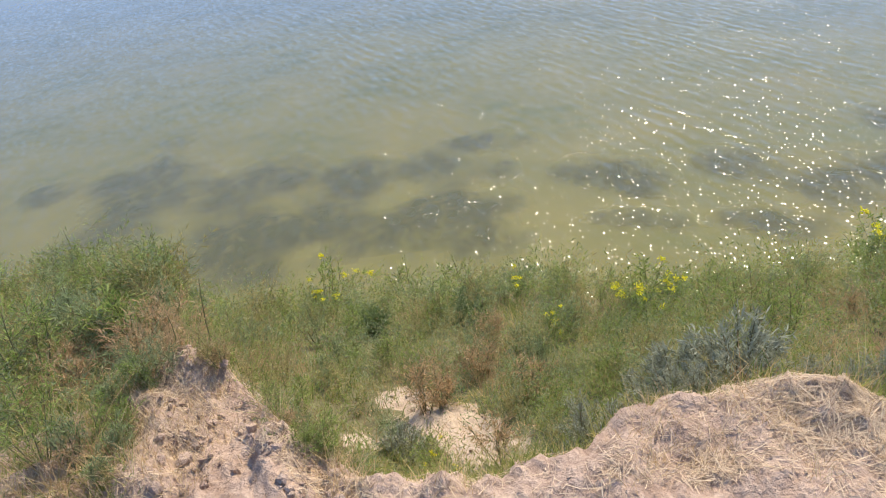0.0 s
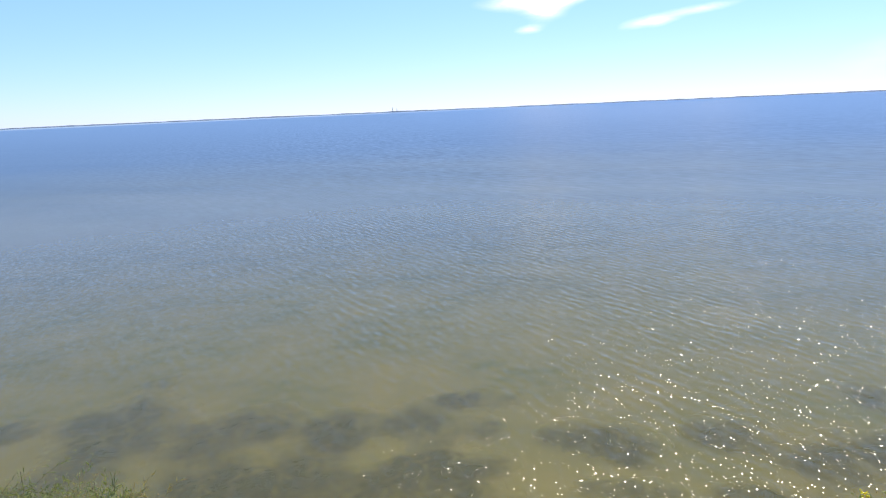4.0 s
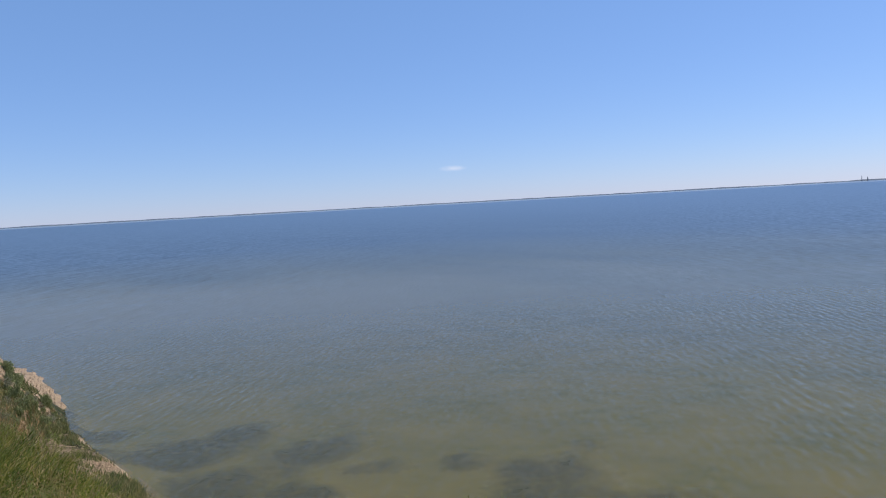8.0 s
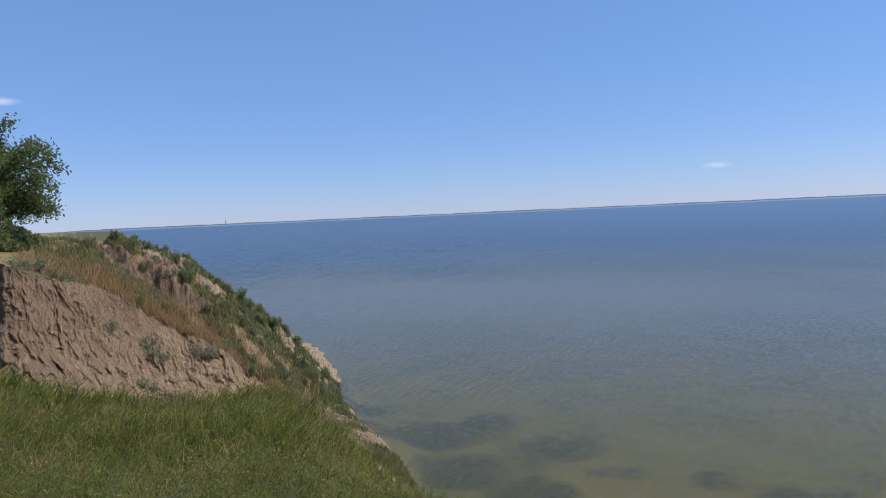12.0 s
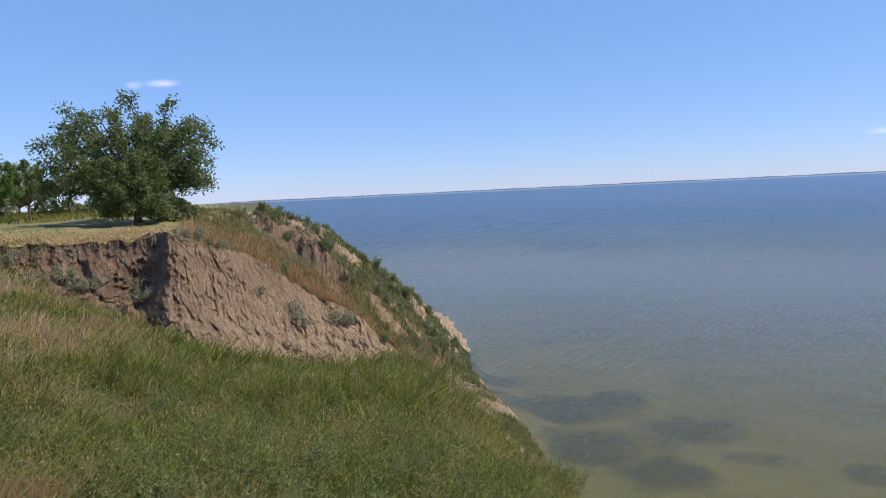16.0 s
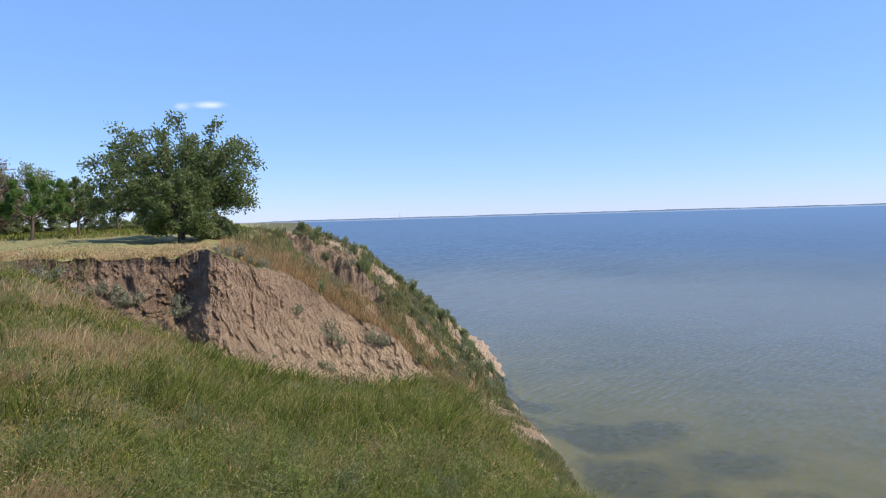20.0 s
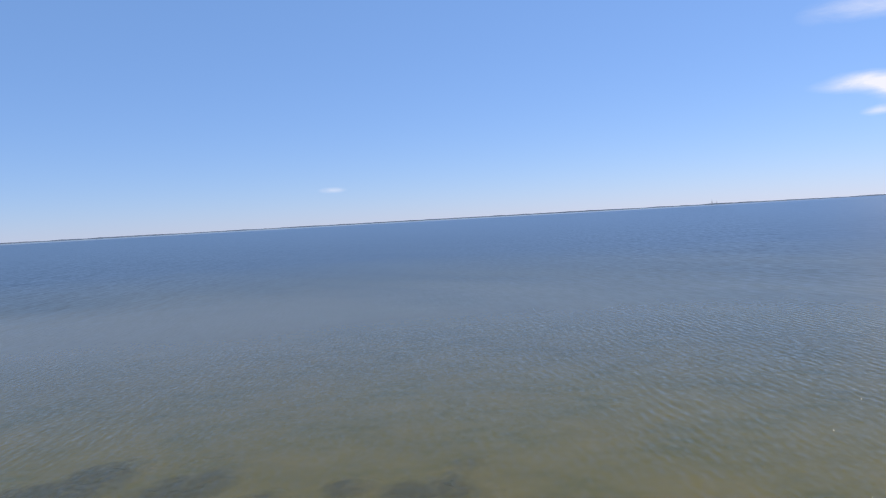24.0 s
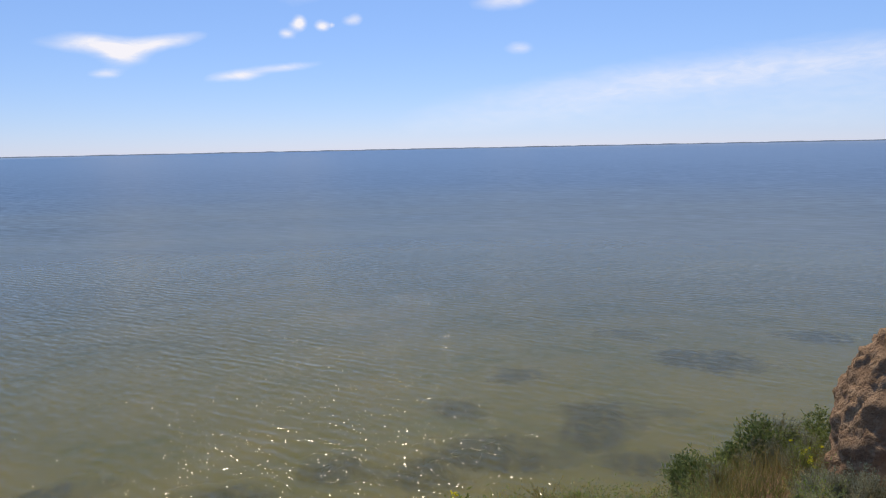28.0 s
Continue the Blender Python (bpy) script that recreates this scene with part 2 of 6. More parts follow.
def water_material():
    n = Nodes("lake_water")
    up = n.add("ShaderNodeCombineXYZ")
    up.inputs[2].default_value = 1.0

    def slope(scale, detail, stretch, turn, amount, under):
        """Adds the slopes of one set of waves to the upright normal."""
        fac = n.noise(scale, detail, 0.6, stretch, turn, 0.2)
        col = fac.node.outputs["Color"]
        sub = n.add("ShaderNodeVectorMath", operation="SUBTRACT")
        n.link(col, sub.inputs[0])
        sub.inputs[1].default_value = (0.5, 0.5, 0.5)
        mul = n.add("ShaderNodeVectorMath", operation="MULTIPLY")
        n.link(sub.outputs[0], mul.inputs[0])
        mul.inputs[1].default_value = amount
        add = n.add("ShaderNodeVectorMath", operation="ADD")
        n.link(mul.outputs[0], add.inputs[0])
        n.link(under, add.inputs[1])
        return add.outputs[0]

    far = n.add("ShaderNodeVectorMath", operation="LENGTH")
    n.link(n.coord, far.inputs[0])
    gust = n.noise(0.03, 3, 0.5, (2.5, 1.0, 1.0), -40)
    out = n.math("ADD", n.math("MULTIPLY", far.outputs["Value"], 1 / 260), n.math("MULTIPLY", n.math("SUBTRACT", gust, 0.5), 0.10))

    def crests(scale, stretch, turn, amount, under):
        """Long parallel ripples that run before the wind."""
        fac = n.math("MULTIPLY", n.math("SUBTRACT", n.noise(scale, 1.0, 0.5, stretch, turn, 0.25), 0.5), amount)
        way = n.add("ShaderNodeCombineXYZ")
        n.link(n.math("MULTIPLY", fac, math.cos(radians(turn + 90))), way.inputs[0])
        n.link(n.math("MULTIPLY", fac, math.sin(radians(turn + 90))), way.inputs[1])
        add = n.add("ShaderNodeVectorMath", operation="ADD")
        n.link(way.outputs[0], add.inputs[0])
        n.link(under, add.inputs[1])
        return add.outputs[0]

    def ripples(length, turn, amount, shift, under):
        """A train of waves of one length; the trains cross and break each other up into short crests."""
        m = n.add("ShaderNodeMapping", vector_type="TEXTURE")
        m.inputs["Rotation"].default_value = (0, 0, radians(turn + 90))
        m.inputs["Location"].default_value = (shift, -shift, 0)
        n.link(n.coord, m.inputs["Vector"])
        w = n.add("ShaderNodeTexWave", wave_type="BANDS", bands_direction="X", wave_profile="SIN")
        for key, value in (("Scale", 0.314 / length), ("Distortion", 5.5), ("Detail", 2.0), ("Detail Scale", 1.1), ("Detail Roughness", 0.55)):
            w.inputs[key].default_value = value
        n.link(m.outputs[0], w.inputs["Vector"])
        fac = n.math("MULTIPLY", n.math("MULTIPLY", n.math("SUBTRACT", w.outputs["Fac"], 0.5), amount), breeze)
        way = n.add("ShaderNodeCombineXYZ")
        n.link(n.math("MULTIPLY", fac, math.cos(radians(turn + 90))), way.inputs[0])
        n.link(n.math("MULTIPLY", fac, math.sin(radians(turn + 90))), way.inputs[1])
        add = n.add("ShaderNodeVectorMath", operation="ADD")
        n.link(way.outputs[0], add.inputs[0])
        n.link(under, add.inputs[1])
        return add.outputs[0]

    breeze = n.ramp(n.noise(0.16, 3, 0.6, (2.0, 1.0, 1.0), -66), (0.36, (0.22, 0.22, 0.22)), (0.64, (1, 1, 1)))
    # ripples and glints thinned out sideways to suit the camera's view
    ground = n.add("ShaderNodeSeparateXYZ")
    n.link(n.coord, ground.inputs[0])
    side_ripple = n.ramp(n.math("DIVIDE", n.math("ADD", ground.outputs["X"], 100.0), 200.0), (0.54, (1, 1, 1)), (0.62, (0.42, 0.42, 0.42)))
    behind = n.ramp(n.math("DIVIDE", n.math("ADD", ground.outputs["X"], 100.0), 200.0), (0.36, (0.62, 0.62, 0.62)), (0.44, (1, 1, 1)))
    breeze = n.math("MULTIPLY", n.math("MULTIPLY", breeze, side_ripple), behind)
    nor = ripples(0.56, -65, 0.125, 0.0, up.outputs[0])
    nor = ripples(0.72, -57, 0.09, 3.7, nor)
    nor = ripples(0.40, -74, 0.085, 8.1, nor)
    nor = slope(4.5, 2, (1.8, 1.0, 1.0), -66, (0.24, 0.24, 0.0), nor)
    calmer = nor
    # wavelets: small tilted facets, most of them nearly level
    cells = n.add("ShaderNodeMapping", vector_type="TEXTURE")
    cells.inputs["Rotation"].default_value = (0, 0, radians(-66))
    cells.inputs["Scale"].default_value = (0.075, 0.03, 1.0)
    n.link(n.coord, cells.inputs["Vector"])
    vor = n.add("ShaderNodeTexVoronoi", voronoi_dimensions="2D", feature="F1")
    vor.inputs["Scale"].default_value = 1.0
    n.link(cells.outputs[0], vor.inputs["Vector"])
    tilt = None
    for w in (1.3, 7.9):
        wh = n.add("ShaderNodeTexWhiteNoise", noise_dimensions="4D")
        wh.inputs["W"].default_value = w
        n.link(vor.outputs["Position"], wh.inputs["Vector"])
        sub = n.add("ShaderNodeVectorMath", operation="SUBTRACT")
        n.link(wh.outputs["Color"], sub.inputs[0])
        sub.inputs[1].default_value = (0.5, 0.5, 0.5)
        if tilt is None:
            tilt = sub.outputs[0]
        else:
            add = n.add("ShaderNodeVectorMath", operation="ADD")
            n.link(tilt, add.inputs[0])
            n.link(sub.outputs[0], add.inputs[1])
            tilt = add.outputs[0]
    facet = n.add("ShaderNodeVectorMath", operation="MULTIPLY")
    n.link(tilt, facet.inputs[0])
    facet.inputs[1].default_value = (0.37, 0.37, 0.0)
    near = n.ramp(out, (0.16, (1, 1, 1)), (0.30, (0, 0, 0)))
    some = n.math("GREATER_THAN", wh.outputs["Value"], n.math("ADD", n.math("MULTIPLY", side_ripple, -0.10), 0.47))
    core = n.math("MULTIPLY", n.math("MULTIPLY", n.math("LESS_THAN", vor.outputs["Distance"], 0.32), some), near)
    fade = n.add("ShaderNodeVectorMath", operation="SCALE")
    n.link(facet.outputs[0], fade.inputs[0])
    n.link(core, fade.inputs["Scale"])
    both = n.add("ShaderNodeVectorMath", operation="ADD")
    n.link(fade.outputs[0], both.inputs[0])
    n.link(nor, both.inputs[1])
    unit = n.add("ShaderNodeVectorMath", operation="NORMALIZE")
    n.link(both.outputs[0], unit.inputs[0])
    nor = unit.outputs[0]
    # shallow and silty inshore, darker and bluer with distance from the standing place
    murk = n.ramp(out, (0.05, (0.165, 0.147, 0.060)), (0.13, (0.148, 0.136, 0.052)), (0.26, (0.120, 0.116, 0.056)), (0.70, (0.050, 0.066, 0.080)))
    # gust streaks in the surface sheen, painted into the water's colour
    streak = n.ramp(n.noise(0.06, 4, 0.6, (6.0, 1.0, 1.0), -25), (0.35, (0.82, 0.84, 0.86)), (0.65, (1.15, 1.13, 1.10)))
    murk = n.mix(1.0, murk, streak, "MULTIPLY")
    # a plume of stirred-up silt drifts off the headland
    place = n.add("ShaderNodeMapping", vector_type="TEXTURE")
    place.inputs["Location"].default_value = (-62.0, 42.0, 0.0)
    place.inputs["Rotation"].default_value = (0, 0, radians(30))
    place.inputs["Scale"].default_value = (74.0, 40.0, 1.0)
    n.link(n.coord, place.inputs["Vector"])
    off = n.add("ShaderNodeVectorMath", operation="LENGTH")
    n.link(place.outputs[0], off.inputs[0])
    cloudy = n.math("ADD", off.outputs["Value"], n.math("MULTIPLY", n.math("SUBTRACT", n.noise(0.05, 4, 0.6), 0.5), 1.1))
    murk = n.mix(n.ramp(cloudy, (0.30, (0.75, 0.75, 0.75)), (1.1, (0, 0, 0))), murk, (0.175, 0.168, 0.118))
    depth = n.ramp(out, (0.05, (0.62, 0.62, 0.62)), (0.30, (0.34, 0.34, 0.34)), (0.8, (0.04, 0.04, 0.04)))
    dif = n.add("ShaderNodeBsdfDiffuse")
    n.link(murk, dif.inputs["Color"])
    clear = n.add("ShaderNodeBsdfTransparent")
    clear.inputs["Color"].default_value = (0.88, 0.88, 0.66, 1)
    body = n.add("ShaderNodeMixShader")
    n.link(depth, body.inputs[0])
    n.link(dif.outputs[0], body.inputs[1])
    n.link(clear.outputs[0], body.inputs[2])
    gloss = n.add("ShaderNodeBsdfGlossy", distribution="BECKMANN")
    gloss.inputs["Roughness"].default_value = 0.2
    n.link(nor, gloss.inputs["Normal"])
    fres = n.add("ShaderNodeFresnel")
    fres.inputs["IOR"].default_value = 1.33
    level = n.add("ShaderNodeVectorMath", operation="NORMALIZE")
    n.link(calmer, level.inputs[0])
    n.link(level.outputs[0], fres.inputs["Normal"])
    top = n.add("ShaderNodeMixShader")
    n.link(fres.outputs[0], top.inputs[0])
    n.link(body.outputs[0], top.inputs[1])
    n.link(gloss.outputs[0], top.inputs[2])
    # far out the waves are too small to see one by one and only roughen the surface
    swell = crests(1.1, (3.0, 1.0, 1.0), -60, 0.34, crests(0.35, (4.0, 1.0, 1.0), -66, 0.16, up.outputs[0]))
    even = n.add("ShaderNodeVectorMath", operation="NORMALIZE")
    n.link(n.mix(side_ripple, (0.0, 0.0, 1.0), swell), even.inputs[0])
    sheen = n.add("ShaderNodeBsdfGlossy", distribution="BECKMANN")
    sheen.inputs["Roughness"].default_value = 0.36
    n.link(even.outputs[0], sheen.inputs["Normal"])
    wide = n.add("ShaderNodeFresnel")
    wide.inputs["IOR"].default_value = 1.33
    n.link(even.outputs[0], wide.inputs["Normal"])
    open_water = n.add("ShaderNodeMixShader")
    n.link(n.math("MULTIPLY", wide.outputs[0], 0.72), open_water.inputs[0])   # steep waves hide the flattest glances
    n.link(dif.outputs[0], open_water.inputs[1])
    n.link(sheen.outputs[0], open_water.inputs[2])
    # far over by the other shore the water lies still and mirrors the pale sky above it
    still = n.add("ShaderNodeBsdfGlossy", distribution="BECKMANN")
    still.inputs["Roughness"].default_value = 0.12
    lee = n.ramp(n.math("DIVIDE", n.math("ADD", ground.outputs["X"], 5000.0), 10000.0), (0.46, (1, 1, 1)), (0.58, (0, 0, 0)))
    band = n.math("MULTIPLY", n.ramp(n.math("DIVIDE", far.outputs["Value"], 5000.0), (0.46, (0, 0, 0)), (0.60, (0.6, 0.6, 0.6))), lee)
    lake = n.add("ShaderNodeMixShader")
    n.link(band, lake.inputs[0])
    n.link(open_water.outputs[0], lake.inputs[1])
    n.link(still.outputs[0], lake.inputs[2])
    calm = n.ramp(out, (0.17, (0, 0, 0)), (0.42, (0.85, 0.85, 0.85)), (0.9, (1, 1, 1)))
    whole = n.add("ShaderNodeMixShader")
    n.link(calm, whole.inputs[0])
    n.link(top.outputs[0], whole.inputs[1])
    n.link(lake.outputs[0], whole.inputs[2])
    n.link(whole.outputs[0], n.out.inputs["Surface"])
    return n.mat


M_WATER = water_material()


def cloud_material():
    n = Nodes("thin_cloud")
    thick = n.add("ShaderNodeAttribute", attribute_name="thick").outputs["Fac"]
    f = n.math("MULTIPLY", n.noise(0.016, 7, 0.62, (3.0, 3.0, 0.9), 0, 0.6), 1.5)
    a = n.math("SUBTRACT", n.math("MULTIPLY", thick, n.math("ADD", f, 0.25)), 0.07, True)
    # clouds glow by themselves: their sunlit white is put into emission
    em = n.add("ShaderNodeEmission")
    em.inputs["Color"].default_value, em.inputs["Strength"].default_value = (0.86, 0.88, 1.0, 1), 1.18
    cl = n.add("ShaderNodeBsdfTransparent")
    mx = n.add("ShaderNodeMixShader")
    n.link(a, mx.inputs[0])
    n.link(cl.outputs[0], mx.inputs[1])
    n.link(em.outputs[0], mx.inputs[2])
    n.link(mx.outputs[0], n.out.inputs["Surface"])
    return n.mat


M_CLOUD = cloud_material()


# ---- mesh helpers ----
def mesh(name, verts, faces, mats, smooth=False, slots=None):
    """faces: one array (n, k), or a list of such arrays with their own k."""
    me = bpy.data.meshes.new(name)
    groups = [np.asarray(f, np.int32) for f in (faces if isinstance(faces, list) else [faces]) if len(f)]
    verts = np.asarray(verts, np.float32)
    me.vertices.add(len(verts))
    me.vertices.foreach_set("co", verts.ravel())
    flat = np.concatenate([g.ravel() for g in groups])
    size = np.concatenate([np.full(len(g), g.shape[1], np.int32) for g in groups])
    me.loops.add(len(flat))
    me.loops.foreach_set("vertex_index", flat)
    me.polygons.add(len(size))
    me.polygons.foreach_set("loop_start", np.concatenate([[0], np.cumsum(size)[:-1]]).astype(np.int32))
    me.polygons.foreach_set("loop_total", size)
    for m in (mats if isinstance(mats, list) else [mats]):
        me.materials.append(m)
    if slots is not None:
        me.polygons.foreach_set("material_index", np.asarray(slots, np.int32))
    me.polygons.foreach_set("use_smooth", np.full(len(size), smooth))
    me.update(calc_edges=True)
    return me


def part(name, me, parent, label=""):
    ob = new(name, me)
    ob.parent = parent
    return tagged(ob, label)


def thing(name, label, category, m=None, group="", kind=""):
    ob = tagged(new(name), label, category, group, kind)
    if m is not None:
        ob.matrix_basis = m
    return ob


def value_noise(x, y, z, seed=0):
    """Smooth lattice noise in -1..1 for whole arrays."""
    x, y, z = np.broadcast_arrays(x, y, z)
    i, j, k = np.floor(x).astype(np.int64), np.floor(y).astype(np.int64), np.floor(z).astype(np.int64)
    u, v, w = x - i, y - j, z - k
    u, v, w = u * u * (3 - 2 * u), v * v * (3 - 2 * v), w * w * (3 - 2 * w)

    def cell(a, b, c):
        h = (a * 374761393 + b * 668265263 + c * 1440662683 + seed * 974634777) & 0xFFFFFFFF
        h = ((h ^ (h >> 13)) * 1274126177) & 0xFFFFFFFF
        return ((h ^ (h >> 16)) & 0xFFFF) / 32767.5 - 1.0

    def row(b, c):
        p, q = cell(i, b, c), cell(i + 1, b, c)
        return p + (q - p) * u

    a, b = row(j, k), row(j + 1, k)
    c, d = row(j, k + 1), row(j + 1, k + 1)
    a, c = a + (b - a) * v, c + (d - c) * v
    return a + (c - a) * w


def fbm(x, y, z=0.0, octaves=4, seed=0):
    s, a = 0.0, 0.5
    for o in range(octaves):
        s = s + a * value_noise(x * 2 ** o, y * 2 ** o, np.asarray(z) * 2 ** o, seed + o)
        a *= 0.5
    return s


# ---- the land: lines that run round the standing place, each as bearing, distance and height against the eye ----
def line(*rows):
    a = np.array(rows, float)
    return lambda b: (np.interp(b, a[:, 0], a[:, 1]), np.interp(b, a[:, 0], a[:, 2]))


STAND = line((-180, 0.0, -1.62), (180, 0.0, -1.62))
EDGE = line((-180, 3.0, -1.6), (-110, 3.0, -1.6), (-60, 2.4, -1.68), (-42.3, 1.97, -1.64), (-38.7, 1.93, -1.64), (-35.6, 1.98, -1.64), (-32.1, 2.10, -1.64), (-29.4, 2.22, -1.64), (-27, 2.29, -1.64),
            (-25.2, 2.27, -1.64), (-23.2, 2.13, -1.64), (-21, 1.88, -1.64), (-19.2, 1.63, -1.64), (-17, 1.49, -1.64), (-14.4, 1.41, -1.64), (-9.4, 1.32, -1.63), (-4, 1.28, -1.62), (3.3, 1.29, -1.62),
            (9, 1.33, -1.62), (13.8, 1.40, -1.62), (16.9, 1.53, -1.62), (19.8, 1.60, -1.62), (26.5, 1.72, -1.64), (33.9, 1.87, -1.64), (37.7, 1.89, -1.64), (41.7, 1.84, -1.64),
            (60, 2.6, -1.64), (80, 4.0, -1.6), (110, 3.0, -1.6), (180, 3.0, -1.6))



def BRINK(b):
    """The frayed edge of the standing place."""
    d, h = EDGE(b)
    b = np.asarray(b, float)
    return d + 0.06 * fbm(b * 0.45, 0 * b, 0.5, 3, 66) * np.clip((60 - np.abs(b)) / 10, 0, 1), h


LEDGE = line((-180, 6, -1.5), (-113, 6, -1.62), (-97, 6, -1.85), (-82, 6, -2.2), (-65, 5.5, -2.4), (-56, 4.0, -2.35), (-44, 2.7, -2.0), (-26, 2.62, -1.92), (-20, 2.15, -2.02),
             (-14, 1.9, -2.25), (0, 1.75, -2.3), (12, 1.85, -2.25), (24, 2.1, -2.1), (42, 2.6, -2.2), (58, 4.5, -2.75), (66.0, 5.5, -2.85), (72.0, 5.5, -2.75), (75.5, 5.5, -1.75), (82, 6, -1.6), (180, 6, -1.5))
CREST = line((-180, 30, -1.2), (-125, 30, -0.9), (-113, 30, -0.85), (-106, 27, -1.0), (-101, 24, -1.2), (-97, 20, -1.4), (-94, 18.5, -1.8), (-89, 17, -2.5),
             (-82, 15, -3.2), (-78, 14.5, -3.4), (-73, 14, -3.4), (-69, 13.5, -3.25), (-65, 13, -3.5), (-61, 12, -3.95), (-58, 11, -4.25), (-56, 10.3, -4.35),
             (-50, 8, -4.0), (-44, 7, -3.6), (-33, 6.5, -3.3), (-26, 6.0, -3.4), (-23, 5.2, -3.55), (-10, 5.0, -3.75), (12, 5.0, -3.75), (20, 5.0, -3.85),
             (34, 5.4, -3.65), (42, 6, -3.55), (48, 6.4, -3.6), (54, 6.9, -3.7), (57, 7.2, -3.45), (60, 7.5, -3.32), (65.9, 8.3, -3.4), (71.5, 8.2, -3.3), (75, 8.2, -1.8), (80, 9, -1.7), (180, 30, -1.2))
GULLY = line((-180, 34, -1.1), (-113, 31, -0.85), (-101, 25, -1.15), (-98, 21.5, -1.5), (-94, 20.5, -2.8), (-89, 19.5, -4.2), (-82, 17.5, -5.2), (-73, 17, -5.6),
             (-65, 16, -6.0), (-58, 14, -6.6), (-50, 11, -6.6), (-40, 9.5, -6.5), (-20, 8, -6.6), (20, 8, -6.7), (42, 9, -6.6), (60, 11, -6.6), (66, 12, -6.4), (70, 12, -5.5), (76, 16, -4.0), (95, 34, -1.5), (180, 34, -1.1))
FOOT = line((-180, 38, -1.0), (-113, 33, -0.85), (-101, 25.6, -1.1), (-97, 23.6, -1.9), (-92, 22.2, -3.6), (-88, 21.6, -4.4), (-84, 21.9, -5.2), (-82, 22.4, -5.8), (-75, 25.6, -7.2),
            (-69, 27.2, -8.0), (-66, 29, -8.6), (-63, 29, -8.8), (-61, 28, -8.7), (-59, 25, -8.7), (-57, 21.5, -8.8), (-55, 19, -9.3), (-53, 17.5, -9.6), (-45, 15, -9.55), (-25, 12.5, -9.5), (40, 12.5, -9.5),
            (50, 14, -9.5), (58, 17.5, -9.5), (66, 20, -9.5), (75, 30, -9.5), (95, 45, -5.0), (120, 45, -1.2), (180, 38, -1.0))
LIP = line((-180, 45, -1.0), (-113, 34.5, -0.85), (-101, 27, -1.0), (-97, 25, -1.05), (-92, 25, -1.05), (-87, 24.9, -1.08), (-85.2, 25.0, -1.02), (-84.2, 25.3, -1.16), (-82.9, 26.0, -1.47), (-80.6, 27.5, -1.88), (-78.4, 29.0, -2.50),
           (-76.1, 30.2, -3.36), (-73.8, 31, -4.42), (-71.5, 31, -5.0), (-69.2, 31, -6.2), (-67.8, 31, -6.85), (-66.4, 31, -7.5), (-63, 32, -8.7), (-61.2, 35.0, -9.3), (-59.9, 32.4, -9.52), (-58.3, 29, -9.52), (-56.2, 25, -9.54), (-54.5, 23, -9.9), (-45, 20, -10.1), (40, 18, -10.1), (66, 34, -10.1), (95, 60, -9.9), (125, 60, -1.2), (180, 45, -1.0))
BROW = line((-180, 60, -0.8), (-113, 44, -0.8), (-101, 42, -0.78), (-84, 40, -0.78), (-81, 40, -0.6), (-78, 40, -0.6), (-75.3, 40, -1.05), (-72.6, 39.5, -1.9), (-70.4, 39, -3.2),
            (-67.3, 38.5, -5.0), (-65.2, 38, -6.4), (-62.7, 37.5, -8.6), (-61.3, 37, -9.7), (-60, 37, -10.3), (-45, 40, -10.5), (90, 60, -10.5), (110, 80, -8.0), (130, 80, -1.0), (180, 60, -0.8))
BACK = line((-180, 95, -0.3), (-84, 75, -0.2), (-81, 68, -1.0), (-79.5, 60, -4.0), (-77, 56, -9.0), (-73, 54, -10.2), (-70, 60, -10.6), (100, 120, -10.8), (120, 120, -8.0), (140, 110, -0.6), (180, 95, -0.3))
FAR = line((-180, 4900, -2), (-95, 4900, -2), (-88, 4900, -12), (110, 4900, -13), (140, 4900, -2), (180, 4900, -2))
LINES = [STAND, BRINK, LEDGE, CREST, GULLY, FOOT, LIP, BROW, BACK, FAR]


def roughness(x, y, r):
    big = fbm(x * 0.35, y * 0.35, 0.0, 3, 3) * np.clip(r / 25, 0.10, 0.32)
    return big * np.where(r > 45, 0.3, 1.0) + fbm(x * 2.1, y * 2.1, 0.0, 3, 9) * 0.10 * np.clip(r / 3, 0.3, 1.0) * np.where(r > 35, 0.4, 1.0) + (fbm(x * 7.0, y * 7.0, 0.0, 4, 15) * np.where(x < 0, 0.11, 0.06) + fbm(x * 19.0, y * 19.0, 0.0, 3, 17) * 0.03) * np.clip((4 - r) / 2, 0, 1)


def scarp_line(b):
    return np.interp(b, (-78.0, -71.5), (0.76, 0.50))


